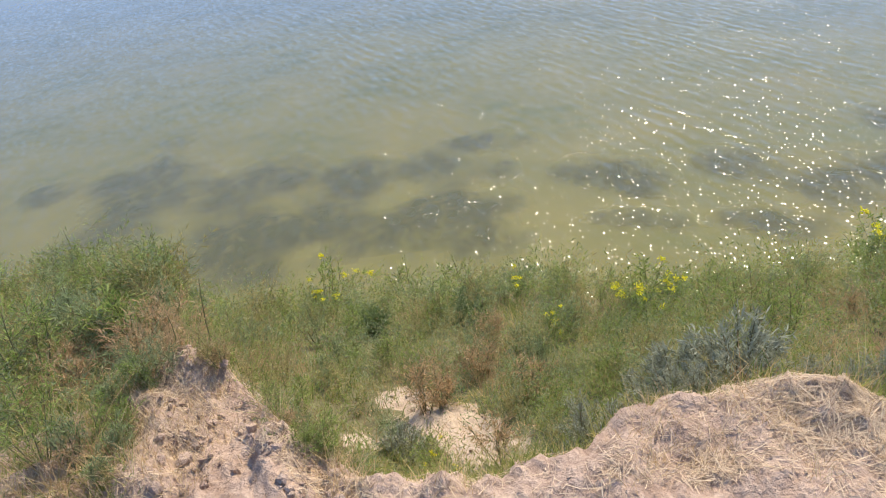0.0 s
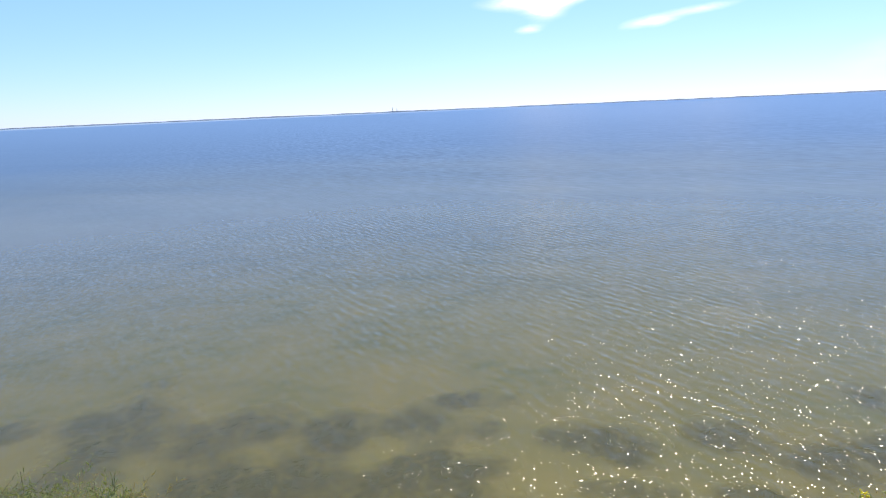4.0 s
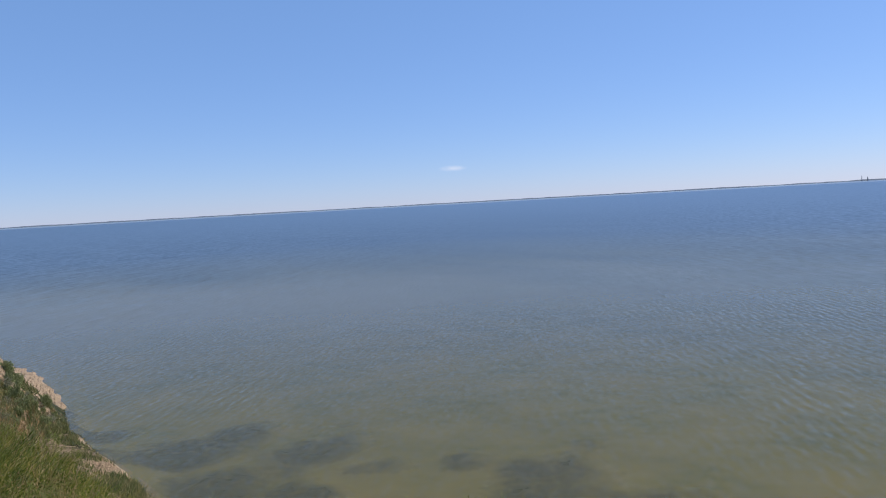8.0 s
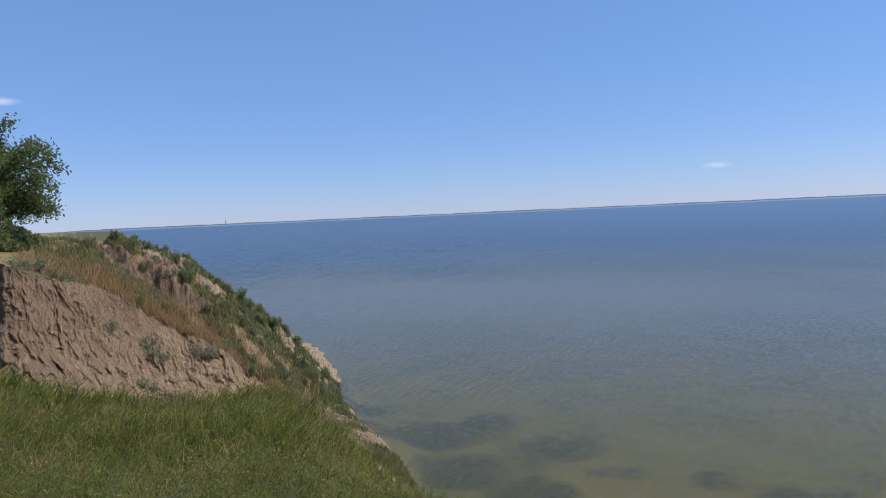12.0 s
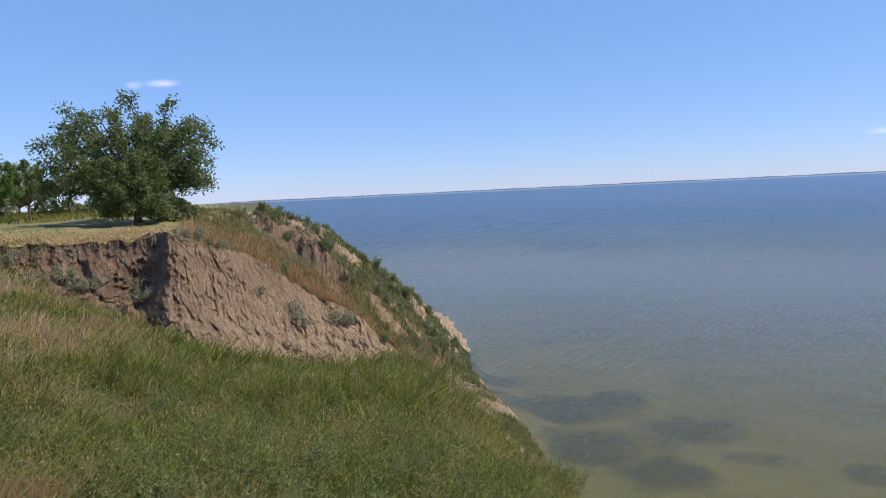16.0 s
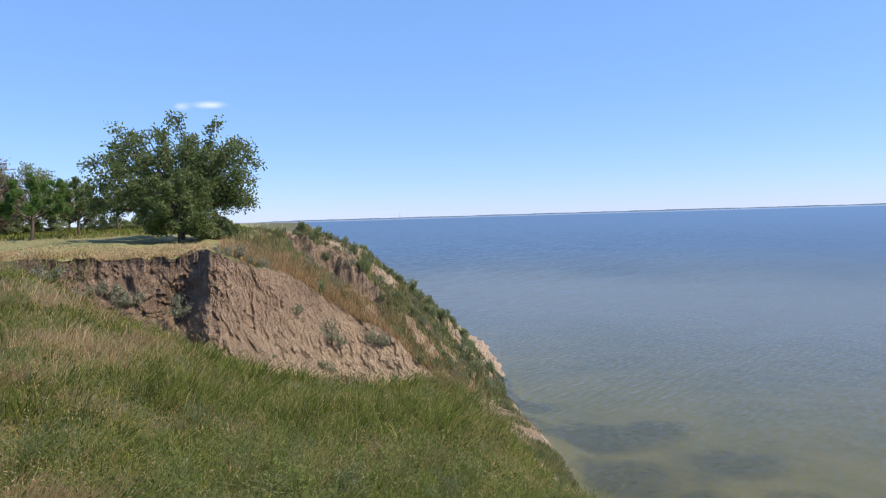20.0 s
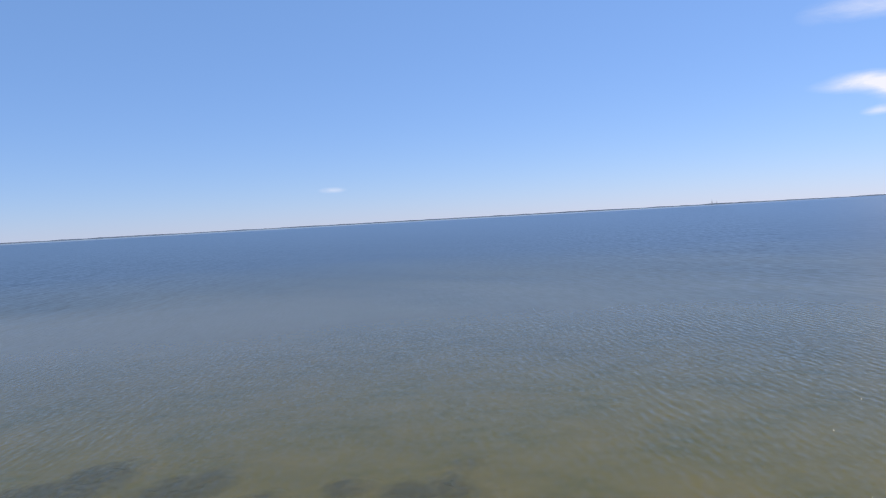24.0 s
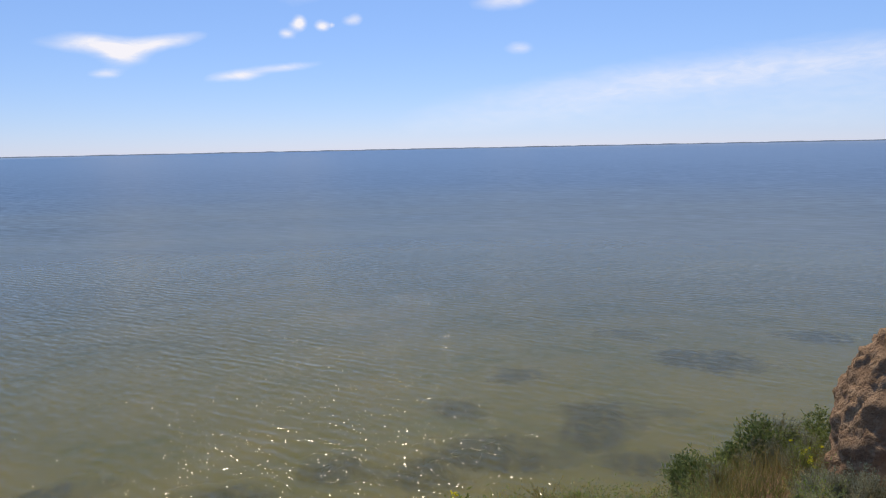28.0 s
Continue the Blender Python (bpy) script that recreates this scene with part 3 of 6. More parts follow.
def headland(b, x, y, r):
    """Humps of the headland and the small dark scarp across it."""
    lip, brow = LIP(b)[0], BROW(b)[0]
    ts = (r - lip) / np.maximum(brow - lip, 0.5)
    inside = np.clip(ts * 8, 0, 1) * np.clip((1.25 - ts) * 6, 0, 1) * np.clip((b + 82) / 2, 0, 1) * np.clip((-61.5 - b) / 1.0, 0, 1)
    dz = (fbm(x * 0.9, y * 0.9, 0.0, 4, 31) - 0.1) * 0.5 + fbm(x * 3, y * 3, 0.0, 3, 37) * 0.34 + fbm(x * 7, y * 7, 0.0, 3, 41) * 0.2
    tw = ts + 0.10 * fbm(x * 0.5, y * 0.5, 0.0, 3, 33)
    cut = np.clip((b + 79.5) / 1.5, 0, 1) * np.clip((-70.5 - b) / 1.5, 0, 1)
    mid = scarp_line(b)
    dz = dz + cut * 0.42 * ((np.clip((tw - mid) / 0.035, -1, 1) - 0.8) * np.clip(1.3 - np.abs(tw - mid) * 3, 0, 1))
    return dz * inside, tw, cut


def height(b, r):
    """Height of the land against the eye at a bearing and a distance."""
    b, r = np.broadcast_arrays(np.asarray(b, float), np.asarray(r, float))
    kr, kz = zip(*[f(b) for f in LINES])
    z = kz[0].copy()
    for i in range(len(LINES) - 1):
        t = np.clip((r - kr[i]) / np.maximum(kr[i + 1] - kr[i], 1e-3), 0, 1)
        if i == 5:
            t = np.where(t < 0.6, t * 0.75, 0.45 + (t - 0.6) * 1.375)
        z = np.where(r >= kr[i], kz[i] + (kz[i + 1] - kz[i]) * t, z)
    x, y = np.sin(np.radians(b)) * r, np.cos(np.radians(b)) * r
    return z + roughness(x, y, r) * np.clip((z + 9.75) / 0.5, 0.12, 1) + headland(b, x, y, r)[0]


def spot(b, r, lift=0.0):
    """World places on the land."""
    b, r = np.broadcast_arrays(np.asarray(b, float), np.asarray(r, float))
    return np.stack([np.sin(np.radians(b)) * r, np.cos(np.radians(b)) * r, height(b, r) + EYE + lift], -1)


def bareness(x, y):
    """Above 0.5 where the ledge in front shows bare sandy clay."""
    hole = 0.0
    for b, r, size in ((-7.0, 2.75, 0.21), (-1.0, 2.35, 0.20), (2.0, 2.0, 0.18), (-24.0, 2.15, 0.24), (17.5, 1.85, 0.18), (-11.0, 2.3, 0.12)):
        hole = hole + np.exp(-((x - math.sin(radians(b)) * r) ** 2 + (y - math.cos(radians(b)) * r) ** 2) / size ** 2)
    return hole + 0.55 * fbm(x * 2.6, y * 2.6, 0.0, 3, 62)


def land_sheet(bear, steps):
    """One sector of the land: corners, faces and the material of each face."""
    bear = (np.asarray(bear) + 180) % 360 - 180
    kr, kz = zip(*[f(bear) for f in LINES])
    rr, zz, seg = [], [], []
    for i, n in enumerate(steps):
        for k in range(n):
            t = k / n
            if i == 8:
                t = (math.exp(5.5 * t) - 1) / (math.exp(5.5) - 1)
            v = t
            if i == 5:
                v = t * 0.75 if t < 0.6 else 0.45 + (t - 0.6) * 1.375   # scree below, sheer above
            rr.append(kr[i] + (kr[i + 1] - kr[i]) * t)
            zz.append(kz[i] + (kz[i + 1] - kz[i]) * v)
            seg.append(i)
    rr.append(kr[-1]), zz.append(kz[-1]), seg.append(8)
    r, z = np.array(rr), np.array(zz)
    b = np.radians(bear)[None, :]
    x0, y0 = np.sin(b) * r, np.cos(b) * r
    z = z + roughness(x0, y0, r) * np.clip((z + 9.75) / 0.5, 0.12, 1)
    # the bare faces: flutes, clefts and crumbling blocks
    sg = np.array(seg)[:, None]
    deg = np.broadcast_to(bear[None, :], r.shape)
    sector = np.clip((deg + 98) / 1.0, 0, 1) * np.clip((-61 - deg) / 1.5, 0, 1)
    face = np.where(sg == 5, sector, 0.0) + np.where(sg == 6, sector * np.exp(-(r - kr[6]) / 0.5), 0.0)
    tt = np.clip((z - kz[5]) / np.maximum(kz[6] - kz[5], 0.3), 0, 1)
    wx, wy = x0 + 0.35 * fbm(x0, y0, z, 2, 2), y0 + 0.35 * fbm(x0, y0, z, 2, 3)
    down = z - kz[6]
    along = np.radians(deg + 80) * 26 + 0.05 * np.clip((deg + 83) / 5, 0, 1) * down + 0.30 * fbm(x0 * 1.3, y0 * 1.3, z * 1.3, 3, 2)
    rib = 1 - 3.0 * np.abs(fbm(along * 0.55, down * 0.12, 0.0, 2, 21))
    pipes = fbm(along * 3.4, down * 0.3, 3.0, 3, 27)
    groove = 1 - np.clip(np.abs(fbm(along * 2.4, down * 0.25, 3.0, 3, 27)) / 0.22, 0, 1)
    fine = 1 - np.clip(np.abs(fbm(along * 7.5, down * 0.8, 5.0, 3, 25)) / 0.25, 0, 1)
    block = np.round(fbm(wx * 1.3, wy * 1.3, z * 1.1, 3, 5) * 7 + fbm(wx * 5, wy * 5, z * 4, 2, 7)) / 7
    crumb = fbm(wx * 4.5, wy * 4.5, z * 3.5, 4, 6)
    sheer = 0.45 + 0.55 * np.clip((tt - 0.15) / 0.3, 0, 1)
    bent = deg + 0.9 * fbm(z * 0.9, deg * 0.5, 1.0, 4, 53)    # nothing in the clay runs quite plumb
    cleft = np.exp(-((bent + 87.0 + 0.5 * (1 - tt)) / (0.6 + 0.8 * (1 - tt))) ** 2) * 1.15 + np.exp(-((bent + 91.3) / 0.5) ** 2) * 0.7 * np.clip((tt - 0.45) * 4, 0, 1)
    prow = np.clip((bent + 86.2) / 1.1, 0, 1) * np.clip((-79 - deg) / 4, 0, 1) * 0.65
    patchy = np.clip(0.65 + 1.6 * fbm(along * 0.4, down * 0.5, 9.0, 3, 24), 0.1, 1)
    apron = np.clip((0.30 + 0.25 * fbm(along * 0.25, 0.0, 2.0, 2, 29) - tt) * 5, 0, 1)
    rubble = np.clip(1.55 - tt * 2.2, 0, 1)
    shape = rib * 0.26 * sheer + (pipes * 0.50 + groove * 0.09 + fine * 0.09) * sheer * patchy * (1 - 0.8 * rubble) + block * 0.20 * (0.5 + patchy) + crumb * (0.22 + 0.42 * rubble) + fbm(wx * 9, wy * 9, z * 7, 3, 8) * 0.14 - apron * 0.25
    shape = shape + 0.5 * fbm(along * 0.22, down * 0.35, 7.0, 3, 28)
    shape = shape + 0.35 * np.clip((deg + 83) / 3, 0, 1) * fbm(wx * 0.5, wy * 0.5, z * 0.5, 3, 51)
    r = r + face * (shape - prow + cleft * np.sin(np.clip(tt * 1.25, 0, 1) * math.pi))
    z = z + face * (crumb * 0.16 + block * 0.10)
    dz, ts, cut = headland(deg, x0, y0, r)
    z = z + dz
    nose = np.where((sg == 7) & (deg > -80) & (deg < -60), 1.0, 0.0)
    z = z + nose * (fbm(x0 * 1.6, y0 * 1.6, 0.0, 4, 38) * 0.35 + fbm(x0 * 5.0, y0 * 5.0, 0.0, 4, 39) * 0.22)
    x, y = np.sin(b) * r, np.cos(b) * r
    verts = np.stack([x, y, z + EYE], -1).reshape(-1, 3)
    nb, nr = len(bear), len(r)
    i, j = np.meshgrid(np.arange(nr - 1), np.arange(nb - 1), indexing="ij")
    faces = np.stack([i * nb + j, i * nb + j + 1, (i + 1) * nb + j + 1, (i + 1) * nb + j], -1).reshape(-1, 4)
    s, d = np.broadcast_to(sg[:-1], i.shape), deg[:-1, :-1]
    zf = np.maximum(np.maximum(z[:-1, :-1], z[1:, :-1]), np.maximum(z[:-1, 1:], z[1:, 1:]))
    x, y, ts, cut = x[:-1, :-1], y[:-1, :-1], ts[:-1, :-1], cut[:-1, :-1]
    spots = fbm(x / 1.1, y / 1.1, 0.0, 4, 61)
    grit = fbm(x * 2.5, y * 2.5, 0.0, 3, 68)
    slot = np.full(i.shape, 0)
    fray = fbm(x * 1.3, y * 1.3, 0.0, 4, 69)
    dist = np.hypot(x, y)
    slot = np.where((s <= 1) & (d > -46 + 30 * fray) & (d < 56 + 30 * fray) & (dist > 0.5), 1, slot)      # trodden brink
    slot = np.where((s <= 1) & (dist < 1.25 + 1.0 * fray), 1, slot)
    slot = np.where((s == 5) & (d > -98) & (d < -62), 2, slot)                      # bare face
    slot = np.where((s == 6) & (d > -81) & (d < -61) & ((spots > 0.13) | ((ts > 0.72) & (spots > -0.10))), 2, slot)     # bare patches of the headland
    slot = np.where((s == 6) & (d > -79) & (d < -61) & (ts > 0.78) & (spots + 0.6 * grit > 0.0), 7, slot)    # sandy rim
    slot = np.where((s == 6) & (cut > 0.3) & (np.abs(ts - scarp_line(d)) < 0.05), 2, slot)
    slot = np.where((s == 4) & (d > -95) & (d < -60), 2, slot)
    slot = np.where((s == 7) & (d > -79) & (d < -60), 7, slot)
    slot = np.where(((s == 5) | (s == 4)) & (d >= -62) & (d < -53), np.where(spots > -0.10, 2, 0), slot)
    slot = np.where((s >= 1) & (s <= 3) & (d > -40) & (d < 30) & (bareness(x, y) > 0.5), 5, slot)
    slot = np.where((d > 61.0 + 9 * fray) & (d < 84 + 8 * fray) & (s >= 1) & (s <= 4) & (dist > 4.2 + fray), 6, slot)
    slot = np.where((s >= 6) & ((d < -84.6 + 3 * fray) | ((d < -81.5 + 4 * fray) & (ts > 0.45)) | (d > 110)), 3, slot)                  # orchard lawn
    slot = np.where((zf < -9.3) & (zf >= -9.52) & (s != 7), 5, slot)
    slot = np.where(zf < -9.52, 4, slot)
    return verts, faces, slot.ravel()


def build_land():
    sea = np.concatenate([np.arange(-98, -86, 0.11), np.arange(-86, -80.6, 0.05), np.arange(-80.6, -61, 0.11), [-61.0]])
    rest = np.concatenate([[-61.0], np.arange(-60.9, -57, 0.2), np.arange(-57, -46, 0.4), np.arange(-46, 46, 0.42), np.arange(46, 64, 0.5), np.arange(64, 71, 0.12),
                           np.arange(71, 100, 1.0), np.arange(100, 235, 2.5), np.arange(235, 262, 0.7), [262.0]])
    v0, f0, s0 = land_sheet(sea, [16, 6, 24, 10, 10, 140, 64, 36, 10])
    v1, f1, s1 = land_sheet(rest, [64, 22, 34, 10, 10, 10, 8, 10, 10])
    slots = np.concatenate([s0, s1])
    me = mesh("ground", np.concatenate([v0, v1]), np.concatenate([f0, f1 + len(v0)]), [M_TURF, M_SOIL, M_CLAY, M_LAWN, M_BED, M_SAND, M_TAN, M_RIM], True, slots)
    me.polygons.foreach_set("use_smooth", ~np.isin(slots, (2, 7)))   # the bare clay breaks along sharp edges
    return tagged(new("ground", me), "clay cliff land with turf, bare faces and lake bed", "ground", kind="structure")


build_land()

# ---- water ----
wr = np.concatenate([np.linspace(6, 60, 40), np.geomspace(64, 4950, 40)])
wb = np.radians(np.arange(0, 360, 3.0))
wx, wy = np.sin(wb)[None] * wr[:, None], np.cos(wb)[None] * wr[:, None]
nb = len(wb)
gi, gj = np.meshgrid(np.arange(len(wr) - 1), np.arange(nb), indexing="ij")
wf = np.stack([gi * nb + gj, gi * nb + (gj + 1) % nb, (gi + 1) * nb + (gj + 1) % nb, (gi + 1) * nb + gj], -1).reshape(-1, 4)
tagged(new("water", mesh("water", np.stack([wx, wy, 0 * wx], -1).reshape(-1, 3), wf, M_WATER, True)),
       "shallow turbid lake water with small wind ripples", "water", kind="structure")


def blades(places, tall, width, lean=0.35, wind=(0.0, 0.0)):
    """Tapered two-piece blades as arrays of corners and faces."""
    n = len(places)
    a = rng.uniform(0, 2 * math.pi, n)
    side = np.stack([np.cos(a), np.sin(a), 0 * a], -1) * (width * 0.5)[:, None]
    bend = rng.normal(0, lean, (n, 2)) * tall[:, None] + np.array(wind) * tall[:, None]
    mid = places + np.concatenate([bend * 0.35, (tall * 0.55)[:, None]], 1)
    tip = places + np.concatenate([bend, (tall * rng.uniform(0.85, 1.0, n))[:, None]], 1)
    v = np.stack([places - side, places + side, mid + side * 0.7, mid - side * 0.7, tip], 1).reshape(-1, 3)
    k = np.arange(n)[:, None] * 5
    return v, [k + np.array([[0, 1, 2, 3]]), k + np.array([[3, 2, 4]])]


def scatter(n, b0, b1, r0, r1, even=False):
    b = rng.uniform(b0, b1, n)
    r = np.sqrt(rng.uniform(r0 ** 2, r1 ** 2, n)) if even else r0 * (r1 / r0) ** rng.uniform(0, 1, n)
    return b, r


def meadow(name, label, mat, b, r, tall, width, lean=0.35, wind=(0.0, 0.0)):
    v, f = blades(spot(b, r, -0.02), tall, width, lean, wind)
    return tagged(new(name, mesh(name, v, f, mat)), label, "grass", kind="stuff")


# the green slope towards the headland
def plan(b, r):
    return np.sin(np.radians(b)) * r, np.cos(np.radians(b)) * r


def patches(b, r, size, seed):
    x, y = plan(b, r)
    return fbm(x / size, y / size, 0.0, 3, seed)


WIND = (0.10, 0.30)    # the breeze bends the grass towards the water
b, r = scatter(290000, -128, -54, 2.6, 33)
keep = r < np.where(b < -93.5, LIP(b)[0] + 0.6, CREST(b)[0] + 1.2)
b, r = b[keep], r[keep]
clump = patches(b, r, 0.30, 79)
tall = rng.uniform(0.08, 0.25, len(b)) * np.clip(1 + 0.5 * patches(b, r, 2.0, 77) + 1.3 * clump, 0.3, 2.3) * np.clip(r / 4.5, 0.6, 1.25) * (1 - 0.25 * np.clip((b + 68) / 6, 0, 1))
dryness = 1.0 * patches(b, r, 1.1, 91) + 0.5 * patches(b, r, 0.35, 83) + 0.5 * np.clip((-89 - b) / 14, -0.5, 0.5) - 0.15 * (r > 15) - 0.12 * ((b > -88) & (b < -68)) + rng.normal(0, 0.10, len(b))
px, py = plan(b, r)
for pb, pr, wide in ((-103.3, 6.4, 0.75), (-105.8, 5.7, 0.8), (-102.9, 17.0, 1.7), (-92.5, 11.5, 1.1), (-96.0, 10.5, 0.7), (-112.5, 5.3, 0.8), (-100.3, 4.3, 0.5), (-113.0, 9.4, 1.1), (-110.4, 11.6, 1.0), (-97.0, 18.0, 1.4), (-85.2, 11.1, 0.5)):
    cx, cy = plan(pb, pr)    # where the grass has withered
    dryness = dryness + 0.42 * np.exp(-((px - cx) ** 2 + (py - cy) ** 2) / wide ** 2)
dry = (dryness > 0.36) | (rng.uniform(0, 1, len(b)) < 0.04)
herb = ~dry & (patches(b, r, 0.5, 71) + rng.normal(0, 0.15, len(b)) > 0.05)
HERB_LEAVES = (spot(b[herb], r[herb], 0.0) + np.stack([0 * b[herb], 0 * b[herb], rng.uniform(0.0, 1.0, int(herb.sum())) * tall[herb]], -1), 0.025 + 0.0026 * r[herb], 0.005 + 0.0009 * r[herb])
dry, dead = dry | herb, dry
meadow("slope_grass", "green meadow grass thick on the slope", M_GRASS, b[~dry], r[~dry], tall[~dry], 0.003 + 0.0010 * r[~dry], 0.62, WIND)
dry = dead
pale = dry & (patches(b, r, 0.7, 85) + rng.normal(0, 0.15, len(b)) > -0.08)
meadow("dry_grass", "straw coloured dry meadow grass on the slope", M_STRAW, b[pale], r[pale], tall[pale] * 0.9, 0.003 + 0.0010 * r[pale], 0.36, WIND)
rest = dry & ~pale
meadow("rusty_grass", "rusty brown seeding grass on the slope", M_RUST, b[rest], r[rest], tall[rest] * 0.95, 0.003 + 0.0010 * r[rest], 0.4, WIND)
b, r = scatter(17000, -125, -55, 2.8, 20)
keep = (r < CREST(b)[0]) & (patches(b, r, 0.8, 87) + rng.normal(0, 0.2, len(b)) > 0.0)
b, r = b[keep], r[keep]
at = spot(b, r, 0.0) + np.stack([0 * b, 0 * b, rng.uniform(0.08, 0.26, len(b))], -1)
SEEDS = (at, 0.022 + 0.0022 * r, 0.005 + 0.0007 * r)

b, r = scatter(36000, 66, 312, 1.4, 26)
keep = (r > 1.4 + 0.9 * patches(b, r, 0.8, 69)) & ((b > 84) | (r < 4.4)) & ((b < 232) | (r < 3.4))
b, r = b[keep], r[keep]
meadow("field_grass", "dry green grass of the field behind the brink", M_LEDGE, (b + 180) % 360 - 180, r, rng.uniform(0.05, 0.22, len(b)), 0.003 + 0.0009 * r, 0.6)

# the ledge in front, below the brink
b, r = scatter(118000, -58, 67, 1.3, 9.5)
lo, hi = BRINK(b)[0] + 0.05 - 0.5 * np.clip((-31.5 - b) / 4, 0, 1) * (0.8 + patches(b, r, 0.3, 67)), CREST(b)[0] + 0.9
bare = (bareness(*plan(b, r)) > 0.5) & (rng.uniform(0, 1, len(b)) < 0.8)
keep = (r > lo) & (r < hi) & ~bare
b, r = b[keep], r[keep]
tall = rng.uniform(0.03, 0.15, len(b)) * np.clip(0.55 + r * 0.12, 0.6, 1.15) * np.clip(1 + 1.2 * patches(b, r, 0.25, 97), 0.4, 2.2)
rust = 1.0 * np.exp(-((b + 29) / 7) ** 2 - ((r - 3.1) / 0.9) ** 2) + 0.8 * np.exp(-((b - 1) / 4) ** 2 - ((r - 3.1) / 0.4) ** 2) + 0.8 * np.exp(-((b - 43) / 7) ** 2 - ((r - 3.4) / 1.0) ** 2)
dry = 1.2 * patches(b, r, 0.5, 95) + rng.normal(0, 0.15, len(b)) + rust + 0.35 * np.clip((b - 44) / 6, 0, 1) > 0.28
meadow("ledge_grass", "olive green grass and herbs on the ledge below the brink", M_LEDGE, b[~dry], r[~dry], tall[~dry], 0.002 + 0.0008 * r[~dry], 0.6)
meadow("ledge_dry_grass", "rusty dry grass between the herbs of the ledge", M_RUST, b[dry], r[dry], tall[dry] * 1.2, 0.0016 + 0.0007 * r[dry], 0.6)

b = 40 + 26.5 * rng.beta(0.9, 1.3, 11000)
r = CREST(b)[0] + rng.uniform(-1.6, 0.35, len(b))
keep = patches(b, r, 0.35, 98) + rng.normal(0, 0.1, len(b)) > -0.05
b, r = b[keep], r[keep]
meadow("rim_grass", "tall brownish seeding grass along the rim of the ledge", M_RIM_GRASS, b, r, rng.uniform(0.12, 0.42, len(b)), rng.uniform(0.003, 0.007, len(b)), 0.35)

b = rng.uniform(54, 78, 9000)
r = rng.uniform(1.9, 4.6, len(b))
keep = (r < BRINK(b)[0] + 0.5) & (patches(b, r, 0.25, 99) > -0.2)
b, r = b[keep], r[keep]
meadow("brink_dry_grass", "short dry grass on the brink beside the clay wall", M_RIM_GRASS, b, r, rng.uniform(0.04, 0.16, len(b)), rng.uniform(0.002, 0.0045, len(b)), 0.6)

# the headland: rust-coloured grass along the ridge, green tufts beyond
b = rng.uniform(-84, -63, 19000)
t = rng.beta(1.1, 5.0, len(b))
keep = rng.uniform(0, 1, len(b)) < np.clip((-67 - b) / 7, 0.2, 1)
b, t = b[keep], t[keep]
r = LIP(b)[0] + t * (BROW(b)[0] - LIP(b)[0])
meadow("ridge_rusty_grass", "rusty dry grass along the ridge of the headland", M_RUST, b, r, rng.uniform(0.15, 0.50, len(b)), np.full(len(b), 0.026), 0.4)
b = rng.uniform(-83, -61.5, 50000)
t = rng.uniform(0.03, 1.28, len(b))
t = np.where(t < 0.16, t + 0.12 * rng.uniform(0, 1, len(b)), t)
r = LIP(b)[0] + t * (BROW(b)[0] - LIP(b)[0])
keep = patches(b, r, 1.1, 61) + rng.normal(0, 0.05, len(b)) < np.where(t > 0.72, -0.10, 0.13)
x, y = plan(b, r)
keep &= (np.abs(t + 0.10 * fbm(x * 0.5, y * 0.5, 0.0, 3, 33) - scarp_line(b)) > 0.042) | (b < -79) | (b > -71)
b, r = b[keep], r[keep]
meadow("headland_grass", "olive green tufted grass on the seaward side of the headland", M_HEAD, b, r, rng.uniform(0.12, 0.38, len(b)), np.full(len(b), 0.028), 0.4)
b = rng.uniform(-62.5, -54, 20000)
t = rng.uniform(0.0, 1.0, len(b))
r = GULLY(b)[0] + t * (LIP(b)[0] - 0.5 - GULLY(b)[0])
keep = (patches(b, r, 1.1, 61) + rng.normal(0, 0.08, len(b)) < -0.06) & (height(b, r) > -9.4)
b, r = b[keep], r[keep]
meadow("toe_grass", "olive green tufted grass on the low toe of the headland", M_HEAD, b, r, rng.uniform(0.12, 0.38, len(b)), np.full(len(b), 0.026), 0.4)
# the lawn of the orchard: short, thin, taller along its brink
b, r = scatter(26000, -120, -80, 25.5, 75, True)
keep = (r > LIP(b)[0] + 0.3)
b, r = b[keep], r[keep]
meadow("lawn_grass", "short yellowish mown grass of the orchard", M_RUST, b, r, rng.uniform(0.03, 0.09, len(b)), np.full(len(b), 0.04), 0.6)
b = rng.uniform(-112, -84.8, 14000)
r = LIP(b)[0] + 0.1 + 5.0 * rng.beta(1.0, 2.5, len(b))
meadow("lawn_straw", "bleached dry grass along the brink of the lawn", M_STRAW, b, r, rng.uniform(0.04, 0.14, len(b)), np.full(len(b), 0.03), 0.7)
b, r = scatter(28000, -120, -79, 47, 76, True)
meadow("far_lawn_grass", "taller green grass at the back of the orchard", M_GRASS, b, r, rng.uniform(0.10, 0.35, len(b)), np.full(len(b), 0.05), 0.4)


